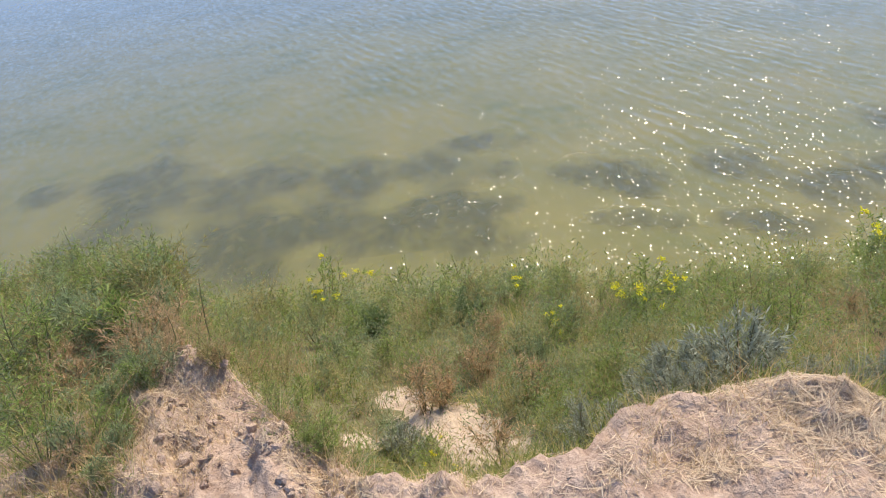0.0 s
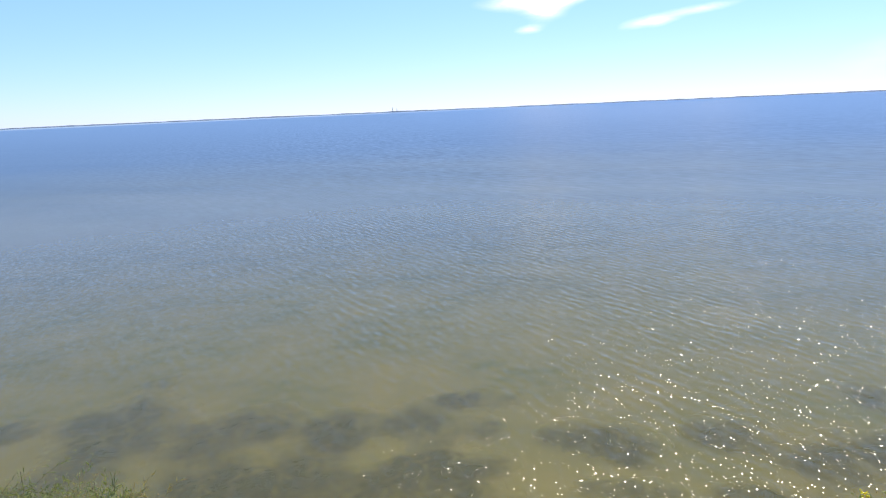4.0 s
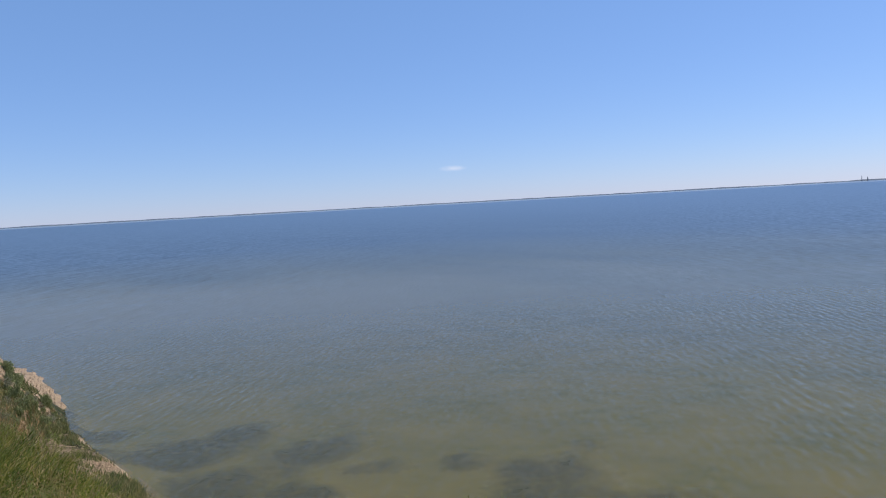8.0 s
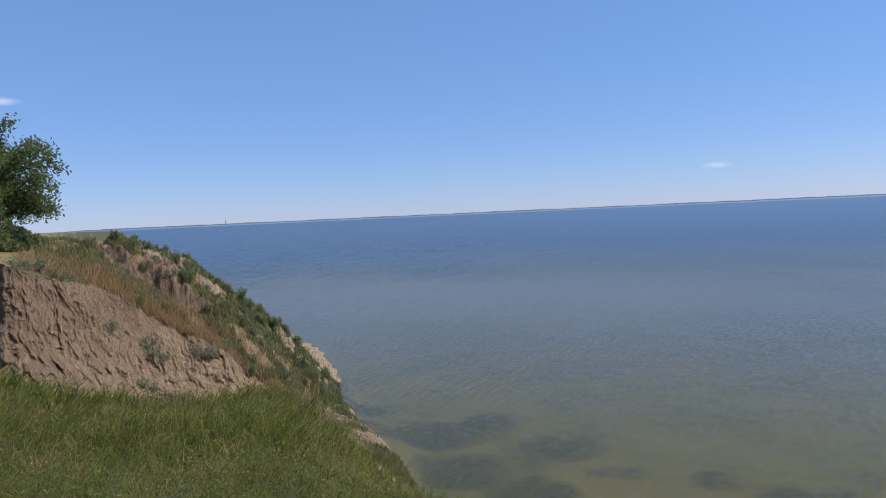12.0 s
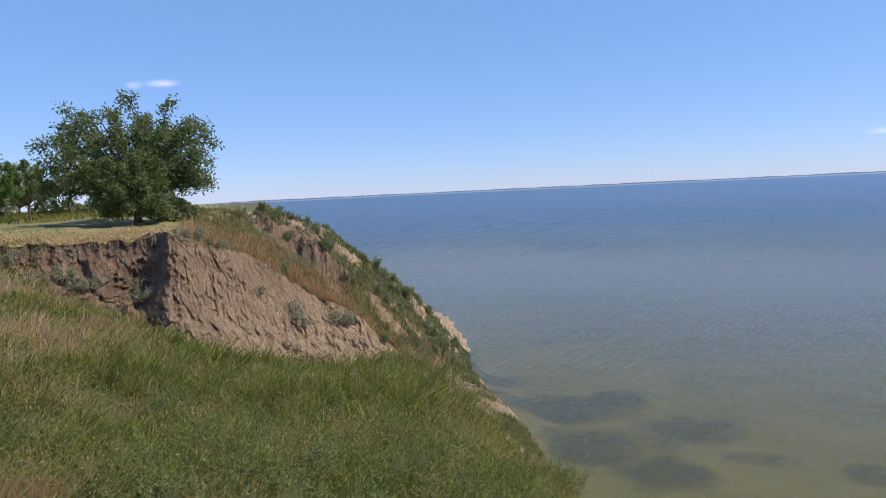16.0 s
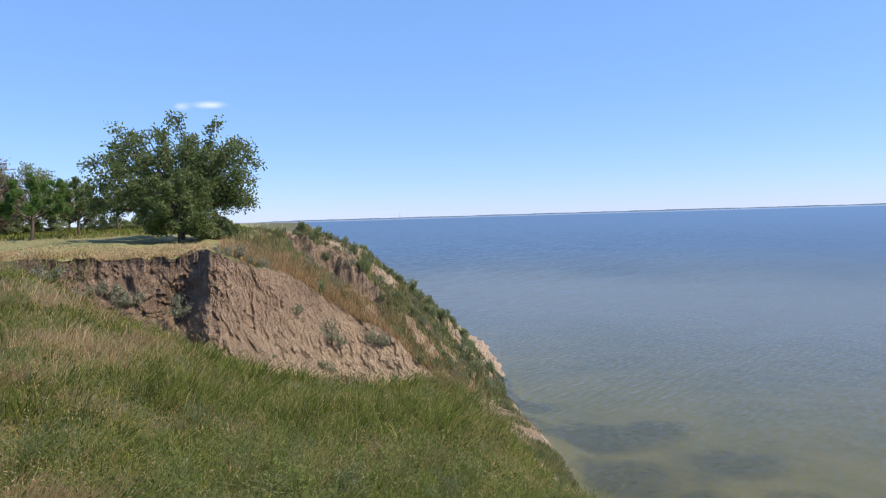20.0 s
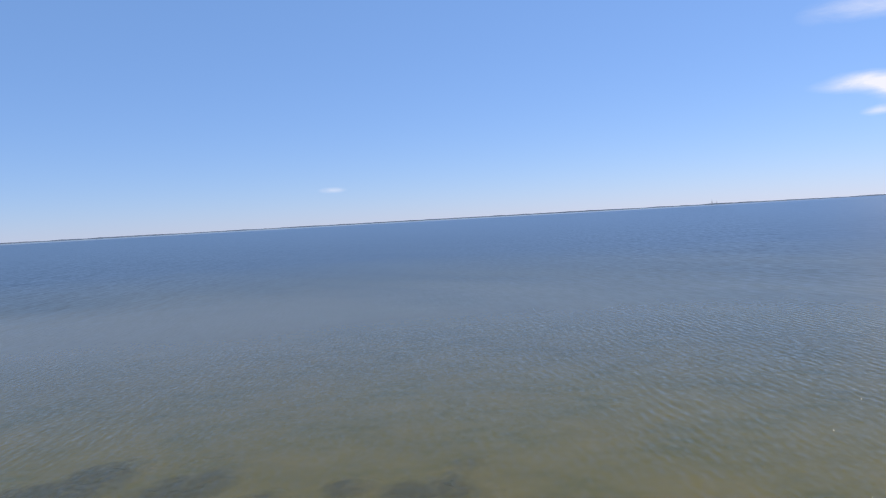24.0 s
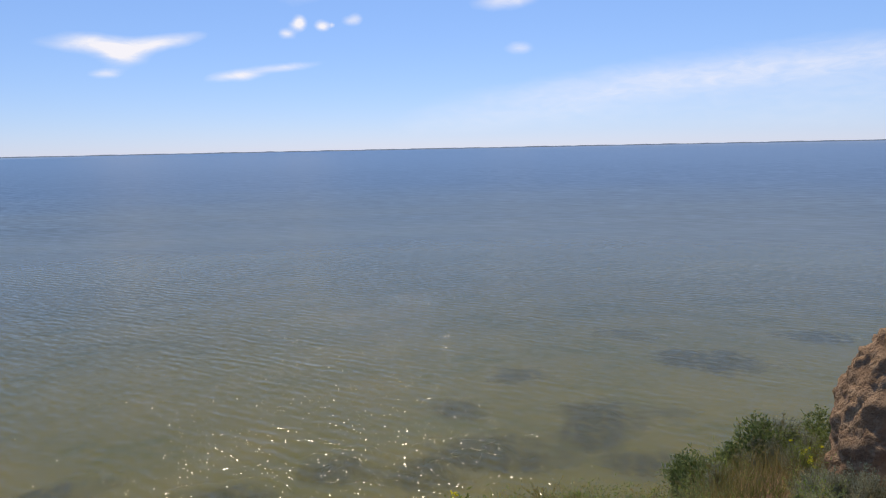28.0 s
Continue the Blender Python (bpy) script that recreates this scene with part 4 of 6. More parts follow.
def litter(name, label, b, r, long, wide):
    """Dead stalks that lie about."""
    n = len(b)
    x, y = plan(b, r)
    a = rng.uniform(0, 2 * math.pi, n)
    dx, dy = np.cos(a) * long * 0.5, np.sin(a) * long * 0.5

    def end(k):
        return spot(np.degrees(np.arctan2(x + k * dx, y + k * dy)), np.hypot(x + k * dx, y + k * dy), 0.0) + np.stack([0 * a, 0 * a, rng.uniform(0.001, 0.012, n)], -1)

    p, q = end(-1), end(1)
    w = np.stack([-np.sin(a), np.cos(a), 0 * a], -1) * (wide * 0.5)[:, None]
    crown = np.stack([0 * a, 0 * a, wide * 0.15], -1)
    v = np.stack([p - w, p + w, q + w, q - w, p + crown, q + crown], 1).reshape(-1, 3)
    k = np.arange(n)[:, None] * 6
    return tagged(new(name, mesh(name, v, [k + np.array([[0, 4, 5, 3]]), k + np.array([[4, 1, 2, 5]])], M_LITTER)), label, "straw", kind="stuff")


b = np.concatenate([rng.uniform(16, 56, 19000), rng.uniform(-50, -12, 15000), rng.uniform(-15, 16, 1500)])
r = rng.uniform(0.75, 1.0, len(b)) * (BRINK(b)[0] + 0.12)
thin = patches(b, r, 0.35, 13) + rng.normal(0, 0.3, len(b)) + np.where(b > 26, 0.2, 0.0) > 0.06
b, r = b[thin], r[thin]
litter("straw_litter", "dry straw stalks strewn over the trodden soil", b, r, rng.uniform(0.015, 0.065, len(b)) * np.where(b > 22, 1.4, 1.0), rng.uniform(0.0008, 0.0022, len(b)))


b = np.concatenate([rng.uniform(20, 54, 2600), rng.uniform(-38, -13, 3600), rng.uniform(-16, 20, 800)])
r = rng.uniform(0.74, 1.05, len(b)) * BRINK(b)[0]
keep = patches(b, r, 0.12, 14) > np.where(b < -12, -0.04, 0.02)
b, r = b[keep], r[keep]
meadow("stubble", "upright bleached straw stubble along the trodden brink", M_STRAW, b, r, rng.uniform(0.03, 0.11, len(b)), np.full(len(b), 0.0022), 0.7)
b, r = rng.uniform(-14, 20, 2600), rng.uniform(1.6, 3.2, 2600)
dot = bareness(*plan(b, r)) > 0.4
litter("ledge_litter", "scattered dry stalks on the bare sandy clay", b[dot], r[dot], rng.uniform(0.02, 0.08, int(dot.sum())), rng.uniform(0.001, 0.0025, int(dot.sum())))


def clods(name, label, b, r, size, mat):
    """Loose crumbs of clay."""
    g = (1 + 5 ** 0.5) / 2
    ico = np.array([(-1, g, 0), (1, g, 0), (-1, -g, 0), (1, -g, 0), (0, -1, g), (0, 1, g), (0, -1, -g), (0, 1, -g), (g, 0, -1), (g, 0, 1), (-g, 0, -1), (-g, 0, 1)]) / 1.9
    tri = np.array([(0, 11, 5), (0, 5, 1), (0, 1, 7), (0, 7, 10), (0, 10, 11), (1, 5, 9), (5, 11, 4), (11, 10, 2), (10, 7, 6), (7, 1, 8),
                    (3, 9, 4), (3, 4, 2), (3, 2, 6), (3, 6, 8), (3, 8, 9), (4, 9, 5), (2, 4, 11), (6, 2, 10), (8, 6, 7), (9, 8, 1)])
    n = len(b)
    v = ico[None] * rng.uniform(0.6, 1.25, (n, 12, 1)) * (size[:, None] * 0.5 * rng.uniform(0.6, 1.2, (n, 3)))[:, None, :] + spot(b, r, 0.0)[:, None] + np.array([0, 0, 1]) * (size * 0.2)[:, None, None]
    f = tri[None] + (np.arange(n) * 12)[:, None, None]
    return tagged(new(name, mesh(name, v.reshape(-1, 3), f.reshape(-1, 3), mat)), label, "soil", kind="stuff")


b = np.concatenate([rng.uniform(-50, -14, 160), rng.uniform(14, 50, 60), rng.uniform(-14, 14, 40)])
r = rng.uniform(0.65, 1.02, len(b)) * BRINK(b)[0]
clods("soil_crumbs", "small crumbs of dry soil on the brink", b, r, rng.uniform(0.004, 0.012, len(b)), M_SOIL)
b = rng.uniform(-34, -15, 300)
r = rng.uniform(0.72, 1.05, len(b)) * BRINK(b)[0]
clods("brink_clods", "broken lumps of dry clay on the spur of the brink", b, r, 0.008 + 0.06 * rng.beta(1, 4, len(b)), M_SOIL)
b = rng.uniform(-14, 20, 160)
r = rng.uniform(1.7, 3.3, len(b))
keep = bareness(*plan(b, r)) > 0.4
clods("clay_crumbs", "pale lumps of clay on the bare ledge", b[keep], r[keep], rng.uniform(0.008, 0.03, int(keep.sum())), M_SAND)
b = rng.uniform(-97, -63, 2600)
r = FOOT(b)[0] + rng.uniform(-0.6, 0.45, len(b)) * (LIP(b)[0] - FOOT(b)[0])
clods("fallen_clods", "fallen clods of clay below the bare face", b, r, 0.05 + 0.3 * rng.beta(1, 4, len(b)), M_CLAY)


def clay_block():
    """A crumbling block of clay at the end of the ledge, shaped to fit the camera's view: upright towards the ledge,
    sloped back over its top.
    """
    nu, nv = 200, 90
    ang, h = np.meshgrid(np.linspace(0, 2 * math.pi, nu, endpoint=False), np.linspace(-1.0, 1.5, nv))
    side = np.interp(h, (-1.0, 0.0, 0.5, 0.76, 1.1, 1.3, 1.5), (1.0, 0.93, 0.91, 0.86, 0.77, 0.55, 0.02))
    front = np.interp(h, (-1.0, 0.0, 0.55, 0.85, 1.1, 1.3, 1.5), (1.25, 1.05, 0.95, 0.80, 0.45, 0.20, 0.02))
    c, s = np.cos(ang), np.sin(ang)
    body = (np.abs(c) ** 3.2 + np.abs(s) ** 3.2) ** (-1 / 3.2)
    u, w = c * body * side, s * body * np.where(s < 0, front, 1.0)
    lump = 0.16 * fbm(u * 1.5, w * 1.5, h * 1.3, 3, 43) + 0.05 * fbm(u * 4.5, w * 4.5, h * 3.2, 4, 44) + 0.06 * fbm(u * 13, w * 13, h * 9, 4, 45)
    lump = lump + 0.025 * np.round(fbm(u * 3, w * 3, h * 4.0, 2, 46) * 6) / 2
    keep = np.clip((1.5 - h) / 0.3, 0, 1)
    u, w = u + c * lump * keep, w + s * lump * keep
    z = h + 0.7 * lump * np.clip(h, 0, 1)
    p = np.stack([u, w, z], -1).reshape(-1, 3)
    i, j = np.meshgrid(np.arange(nv - 1), np.arange(nu), indexing="ij")
    f = np.stack([i * nu + j, i * nu + (j + 1) % nu, (i + 1) * nu + (j + 1) % nu, (i + 1) * nu + j], -1).reshape(-1, 4)
    ob = new("clay_block", mesh("clay_block", p, f, M_TAN, True))
    tagged(ob, "crumbling orange-brown block of clay at the end of the ledge", "clay block")
    x, y = plan(73.15, 7.45)
    ob.location, ob.rotation_euler = (float(x), float(y), EYE - 3.13), (0, 0, radians(-73.0))
    return ob


clay_block()
b = rng.uniform(60.5, 69.5, 420)
r = rng.uniform(5.6, 7.0, len(b))
clods("brink_crumbs", "crumbs of pale clay fallen beside the clay block", b, r, 0.008 + 0.035 * rng.beta(1, 4, len(b)), M_SAND)


# ---- plants ----
def tubes(paths, sides=5):
    """paths: pairs of points and radii. One mesh of tapered tubes."""
    vs, fs, n0 = [], [], 0
    ang = np.arange(sides) * 2 * math.pi / sides
    for pts, rad in paths:
        pts, rad = np.asarray(pts, float), np.asarray(rad, float)
        d = np.gradient(pts, axis=0)
        d /= np.linalg.norm(d, axis=1)[:, None] + 1e-9
        ref = np.where(np.abs(d[:, 2:3]) > 0.9, [[1.0, 0, 0]], [[0, 0, 1.0]])
        u = np.cross(d, ref)
        u /= np.linalg.norm(u, axis=1)[:, None] + 1e-9
        w = np.cross(d, u)
        ring = pts[:, None] + (u[:, None] * np.cos(ang)[None, :, None] + w[:, None] * np.sin(ang)[None, :, None]) * rad[:, None, None]
        vs.append(ring.reshape(-1, 3))
        m = len(pts)
        i, j = np.meshgrid(np.arange(m - 1), np.arange(sides), indexing="ij")
        f = np.stack([i * sides + j, i * sides + (j + 1) % sides, (i + 1) * sides + (j + 1) % sides, (i + 1) * sides + j], -1).reshape(-1, 4)
        fs.append(f + n0)
        n0 += m * sides
    return np.concatenate(vs), np.concatenate(fs)


def leaves(places, long, wide, dirs=None, spread=1.0):
    """Pointed leaves, each folded a little along its rib."""
    n = len(places)
    d = rng.normal(0, 1, (n, 3)) * spread + (0 if dirs is None else dirs)
    d /= np.linalg.norm(d, axis=1)[:, None] + 1e-9
    s = np.cross(d, rng.normal(0, 1, (n, 3)))
    s /= np.linalg.norm(s, axis=1)[:, None] + 1e-9
    long, wide = np.broadcast_to(long, n)[:, None], np.broadcast_to(wide, n)[:, None]
    up = np.cross(s, d) * wide * 0.25
    mid = places + d * long * 0.45
    v = np.stack([places, mid + s * wide * 0.5 + up, places + d * long, mid - s * wide * 0.5 + up], 1).reshape(-1, 3)
    k = np.arange(n)[:, None] * 4
    return v, [k + np.array([[0, 1, 2]]), k + np.array([[0, 2, 3]])]


def curve(p0, p1, n=6, sag=0.0, wob=0.04):
    t = np.linspace(0, 1, n)[:, None]
    p0, p1 = np.asarray(p0, float), np.asarray(p1, float)
    size = np.linalg.norm(p1 - p0)
    q = p0 + (p1 - p0) * t + np.sin(t * math.pi) * rng.normal(0, wob, 3) * size
    q[:, 2] += (np.sin(t * math.pi) * sag * size)[:, 0]
    return q


def make_weed(kind, tall, hue=None):
    """One herb at the origin: feathery weed, grey wormwood, yellow mustard or a dry stalk."""
    label, name, leaf = {
        "weed": ("tall green feathery weed growing on the clay ledge", "weed_plant", M_WEED),
        "sage": ("low silvery grey wormwood bush at the brink", "wormwood_bush", M_SAGE),
        "far_sage": ("low silvery grey wormwood bush on the headland", "wormwood_bush", M_SAGE),
        "mustard": ("green mustard plant with bright yellow flower heads", "mustard_plant", M_WEED),
        "bush": ("small dense dark green bush on the slope", "green_bush", M_LEAF),
        "stalk": ("single dry brown weed stalk with seed head", "dry_stalk", M_RUST)}[kind]
    leaf = hue or leaf
    if hue == M_WEED_OLIVE:
        label = "olive brown feathery weed going to seed on the ledge"
    elif hue == M_LEAF_GREY:
        label = "small dense grey-green bush on the headland"
    elif hue == M_WEED_PALE:
        label = "pale grey-green feathery weed growing on the ledge"
    elif hue == M_RUST:
        name, label = "dried_weed", "rusty brown dried-out feathery weed on the ledge"
    top = thing(name, label, "plant" if kind != "bush" else "bush", group=name.replace("_", " ") + "s of the cliff")
    n = {"weed": 6, "sage": 40, "far_sage": 16, "mustard": 5, "bush": 12, "stalk": 1}[kind]
    wide = {"weed": 0.30, "sage": 0.6, "far_sage": 0.6, "mustard": 0.25, "bush": 0.45, "stalk": 0.08}[kind] * tall
    stems, where, way, tips = [], [], [], []
    for i in range(n):
        a, q = rng.uniform(0, 2 * math.pi), math.sqrt(rng.uniform(0, 1)) * wide
        end = np.array([math.cos(a) * q, math.sin(a) * q, tall * rng.uniform(0.7, 1.0) * (1 - 0.25 * (q / max(wide, 1e-6)) ** 2)])
        if "sage" in kind:   # a low dome
            q = math.acos(rng.uniform(0.22, 1.0))
            end = np.array([math.sin(q) * math.cos(a) * 0.75, math.sin(q) * math.sin(a) * 0.75, math.cos(q)]) * tall * rng.uniform(0.8, 1.05)
            q = q * 0.02
        pts = curve((math.cos(a) * q * 0.12, math.sin(a) * q * 0.12, -0.03), end, 6)
        rad = np.linspace(0.0045, 0.0015, 6) * (0.6 + tall * 0.8)
        stems.append((pts, rad))
        tips.append(end)
        m = {"weed": 48, "sage": 130, "far_sage": 40, "mustard": 42, "bush": 150, "stalk": 16}[kind]
        t = rng.uniform({"stalk": 0.55, "sage": 0.35, "far_sage": 0.35}.get(kind, 0.12), 1.0, m)
        base = np.stack([np.interp(t, np.linspace(0, 1, 6), pts[:, c]) for c in range(3)], -1)
        where.append(base + rng.normal(0, {"sage": 0.008, "far_sage": 0.016, "bush": 0.03}.get(kind, 0.012), (m, 3)))
        out = base - np.array([0, 0, tall * 0.3])
        way.append(out / (np.linalg.norm(out, axis=1)[:, None] + 1e-6) * 0.8)
        if kind in ("weed", "mustard"):
            for k in range(4):
                t0 = rng.uniform(0.35, 0.85)
                p = np.array([np.interp(t0, np.linspace(0, 1, 6), pts[:, c]) for c in range(3)])
                e = p + np.array([rng.normal(0, 0.10), rng.normal(0, 0.10), rng.uniform(0.06, 0.16)]) * (tall / 0.5)
                stems.append((curve(p, e, 3), np.linspace(0.0022, 0.001, 3)))
                tt = rng.uniform(0.1, 1, (15, 1))
                where.append(p + (e - p) * tt + rng.normal(0, 0.008, (15, 3)))
                way.append(np.tile((e - p) / (np.linalg.norm(e - p) + 1e-6) * 0.8, (15, 1)))
                if kind == "mustard":
                    tips.append(e)
    v, f = tubes(stems, 3)
    part("stem", mesh("stem", v, f, M_STEM, True), top)
    p, d = np.concatenate(where), np.concatenate(way)
    size = {"weed": (0.052, 0.0074), "sage": (0.026, 0.0042), "far_sage": (0.045, 0.011), "mustard": (0.05, 0.010), "bush": (0.055, 0.017), "stalk": (0.022, 0.007)}[kind]
    v, f = leaves(p, rng.uniform(0.5, 1.2, len(p)) * size[0], size[1], d, 0.7)
    tagged(part("seed_head" if kind == "stalk" else "foliage", mesh("foliage", v, f, leaf), top), kind="stuff")
    if kind == "mustard":
        for e in tips[:6]:
            c = e + rng.normal(0, 0.014, (34, 3)) * np.array([1, 1, 0.6])
            v, f = leaves(c, 0.016, 0.013, np.array([0, 0, 0.5]), 1.0)
            tagged(part("flower_head", mesh("flower_head", v, f, M_YELLOW), top, "bright yellow flower head"), kind="stuff")
    return top


def put(proto, b, r, size=1.0, sink=0.0, used=set()):
    """Stands a copy (the first time the thing itself) on the land."""
    x, y, z = spot(b, r, -sink)
    m = Matrix.LocRotScale((x, y, z), Euler((rng.normal(0, 0.05), rng.normal(0, 0.05), rng.uniform(0, 6.28))), None)
    if proto.name in used:
        ob = copy_thing(proto, m)
    else:
        used.add(proto.name)
        ob = proto
        ob.matrix_basis = m
    ob.scale = (size, size, size)
    return ob


WEEDS = [make_weed("weed", h, hue) for h, hue in ((0.42, M_WEED_PALE), (0.5, None), (0.55, M_WEED_OLIVE), (0.62, M_WEED_PALE), (0.74, None))]
RUSTY = [make_weed("weed", h, M_RUST) for h in (0.40, 0.52)]
FAR_SAGES = [make_weed("far_sage", h) for h in (0.22, 0.30)]
SAGES = [make_weed("sage", h) for h in (0.20, 0.26, 0.30)]
MUSTARDS = [make_weed("mustard", h) for h in (0.45, 0.6, 0.7)]
BUSHES = [make_weed("bush", h) for h in (0.35, 0.5)]
PALE_BUSHES = [make_weed("bush", h, M_LEAF_GREY) for h in (0.35, 0.5)]
STALKS = [make_weed("stalk", h) for h in (0.45, 0.65, 0.8)]

for k in range(165):   # along the edge of the ledge and over it
    bb = rng.uniform(-46, 66)
    lo, hi = LEDGE(bb)[0], CREST(bb)[0]
    t = rng.beta(1.8, 1.2)
    rr = lo + (hi + 0.5 - lo) * t
    if bareness(*plan(bb, rr)) > 0.35:
        continue
    if bb > 45 and k % 3:
        continue
    put(WEEDS[k % 5], bb, rr, rng.uniform(0.5, 0.9) * min(1.0, 0.25 + rr * 0.16))
for k in range(36):    # the tall stand on the spur
    put(WEEDS[k % 5], rng.uniform(-45, -24), rng.uniform(2.9, 7.0), rng.uniform(0.7, 1.05))


v, f = leaves(HERB_LEAVES[0], HERB_LEAVES[1], HERB_LEAVES[2], np.array([0.14, 0.42, 0.8]), 0.6)
tagged(new("low_herbs", mesh("low_herbs", v, f, M_GRASS)), "low leafy green herbs mixed into the meadow", "herbs", kind="stuff")
v, f = leaves(SEEDS[0], SEEDS[1], SEEDS[2], np.array([0.3, -0.2, 0.8]), 0.6)
tagged(new("seed_heads", mesh("seed_heads", v, f, M_STRAW)), "pale ripe seed heads over the meadow grass", "grass", kind="stuff")


def herbs(name, label, places):
    """Many small herbs that nobody could count, as one object."""
    vs, fs, n0 = [], [], 0
    shapes = []
    for w in WEEDS:
        me = next(c for c in w.children if c.name.startswith("foliage")).data
        co = np.empty(len(me.vertices) * 3, np.float32)
        me.vertices.foreach_get("co", co)
        shapes.append(co.reshape(-1, 4, 3)[::5].reshape(-1, 3))
    for k, (bb, rr, h) in enumerate(places):
        co = shapes[k % 5] * h
        a = rng.uniform(0, 6.28)
        x, y = co[:, 0] * math.cos(a) - co[:, 1] * math.sin(a), co[:, 0] * math.sin(a) + co[:, 1] * math.cos(a)
        vs.append(np.stack([x, y, co[:, 2]], -1) + spot(bb, rr, -0.01))
        q = np.arange(len(co) // 4)[:, None] * 4 + n0
        fs.append((q + np.array([[0, 1, 2]]), q + np.array([[0, 2, 3]])))
        n0 += len(co)
    f = [np.concatenate([a for a, _ in fs]), np.concatenate([c for _, c in fs])]
    slots = np.concatenate([np.concatenate([np.full(len(p[i]), k % 3) for k, p in enumerate(fs)]) for i in (0, 1)])
    return tagged(new(name, mesh(name, np.concatenate(vs), f, [M_WEED, M_WEED_PALE, M_WEED_OLIVE], slots=slots)), label, "herbs", kind="stuff")


small = []
while len(small) < 1300:
    bb = rng.uniform(-48, 66)
    lo, hi = BRINK(bb)[0] + 0.12, CREST(bb)[0] + 0.4
    rr = lo + (hi - lo) * rng.uniform(0.05, 1.0)
    if bb > 57 and rr < CREST(bb)[0] - 0.5 and rng.uniform() < 0.7:
        continue
    if bareness(*plan(bb, rr)) < rng.choice([0.4, 0.4, 0.4, 0.8]):
        small.append((bb, rr, rng.uniform(0.5, 1.0) * min(1.0, 0.3 + rr * 0.14)))
herbs("ledge_herbs", "low feathery green herbs crowding the ledge", small)
small = []
while len(small) < 900:
    bb, rr = rng.uniform(-104, -55), 3.2 * 4.4 ** rng.uniform(0, 1)
    if rr < CREST(bb)[0]:
        small.append((bb, rr, rng.uniform(0.4, 0.8)))
herbs("slope_herbs", "feathery green herbs among the grass of the slope", small)

for bb, rr, h in ((23.3, 2.10, 1.1), (25.4, 1.92, 0.5), (29.2, 2.14, 1.4), (36.4, 2.12, 0.6), (39.5, 2.15, 0.65), (42.5, 2.2, 0.75), (-7.5, 2.15, 0.7), (15.1, 1.95, 0.8),
                  (46.0, 2.4, 0.9), (62.6, 7.6, 1.5), (61.4, 7.3, 1.1), (58.5, 6.6, 1.0), (65, 7.4, 1.1), (63.8, 7.0, 1.0), (65.0, 6.4, 0.9), (66.2, 5.9, 1.0), (67.3, 6.0, 1.1), (68.3, 5.9, 1.2), (69.2, 6.0, 1.1), (64.8, 6.0, 0.8)):
    put(SAGES[int(rr * 10) % 3], bb, rr, h * 1.25, 0.02)
for bb, rr, h in ((-12.2, 5.0, 1.0), (-13.4, 4.9, 0.7), (19.2, 4.4, 1.0), (21.2, 4.5, 1.05), (20.3, 4.0, 0.8), (-4.2, 1.95, 0.34), (-2.0, 1.85, 0.28),
                  (37.8, 5.4, 1.2), (11.0, 3.6, 0.6), (7.0, 4.6, 0.7), (63.8, 6.8, 0.6), (64.6, 6.9, 0.6)):
    put(MUSTARDS[int(rr * 10) % 3], bb, rr, h)
for bb, rr, h in ((55.8, 7.0, 1.3), (56.0, 7.1, 0.9), (58.4, 7.3, 0.7), (59.4, 7.4, 1.0), (60.4, 7.4, 1.0), (61.2, 7.5, 1.1), (65.2, 8.1, 1.0), (-8.0, 4.2, 0.8), (2.0, 4.3, 0.7)):
    put(BUSHES[int(rr * 10) % 2], bb, rr, h, 0.02)
for bb, rr, h in ((59.6, 7.6, 1.25), (47.0, 6.4, 0.8), (50.0, 6.8, 0.8), (53.0, 7.0, 0.9), (-23.5, 2.6, 0.9), (-27, 2.4, 0.7), (57.0, 7.4, 0.8), (45.0, 6.0, 0.8)):
    put(STALKS[int(rr * 10) % 3], bb, rr, h)
for k in range(40):    # the dark weeds along the far rim of the slope
    put(WEEDS[1 + 3 * (k % 2)], rng.uniform(-120, -97), rng.uniform(11, 24), rng.uniform(0.8, 1.2))
for bb, rr, h in ((-20.2, 2.02, 0.5), (-18.6, 1.85, 0.42), (-22.0, 2.22, 0.45), (-17.4, 1.7, 0.36), (-24.2, 2.36, 0.4), (-30.4, 2.4, 0.5), (-16.2, 1.66, 0.4), (-33.0, 2.2, 0.5), (-35.4, 2.05, 0.5), (-38.0, 2.0, 0.45), (-34.2, 1.9, 0.36), (-40.5, 2.05, 0.55), (-37.0, 1.8, 0.35)):
    put(WEEDS[int(rr * 100) % 5], bb, rr, h, 0.02)
for k in range(30):    # small weeds and dry tufts that fringe the spur
    bb = rng.uniform(-36, -15)
    put(WEEDS[k % 5] if k % 4 else RUSTY[k % 2], bb, float(BRINK(bb)[0]) + rng.uniform(-0.03, 0.16), rng.uniform(0.22, 0.42), 0.02)
for k in range(30):    # dried-out weeds in three patches
    b0, r0, wide, deep = ((-30.0, 3.0, 5.0, 0.5), (1.0, 3.0, 3.0, 0.25), (43.0, 3.3, 5.0, 0.5))[k % 3 if k < 24 else 0]
    bb, rr = b0 + rng.normal(0, wide), r0 + rng.normal(0, deep)
    put(RUSTY[k % 2], bb, max(rr, float(BRINK(bb)[0]) + 0.25), rng.uniform(0.45, 0.75))
for k in range(40):    # tall weeds on the near slope
    put(WEEDS[(1, 4, 2, 0)[k % 4]], rng.uniform(-84, -57), rng.uniform(3.4, 6.5), rng.uniform(0.55, 0.95))
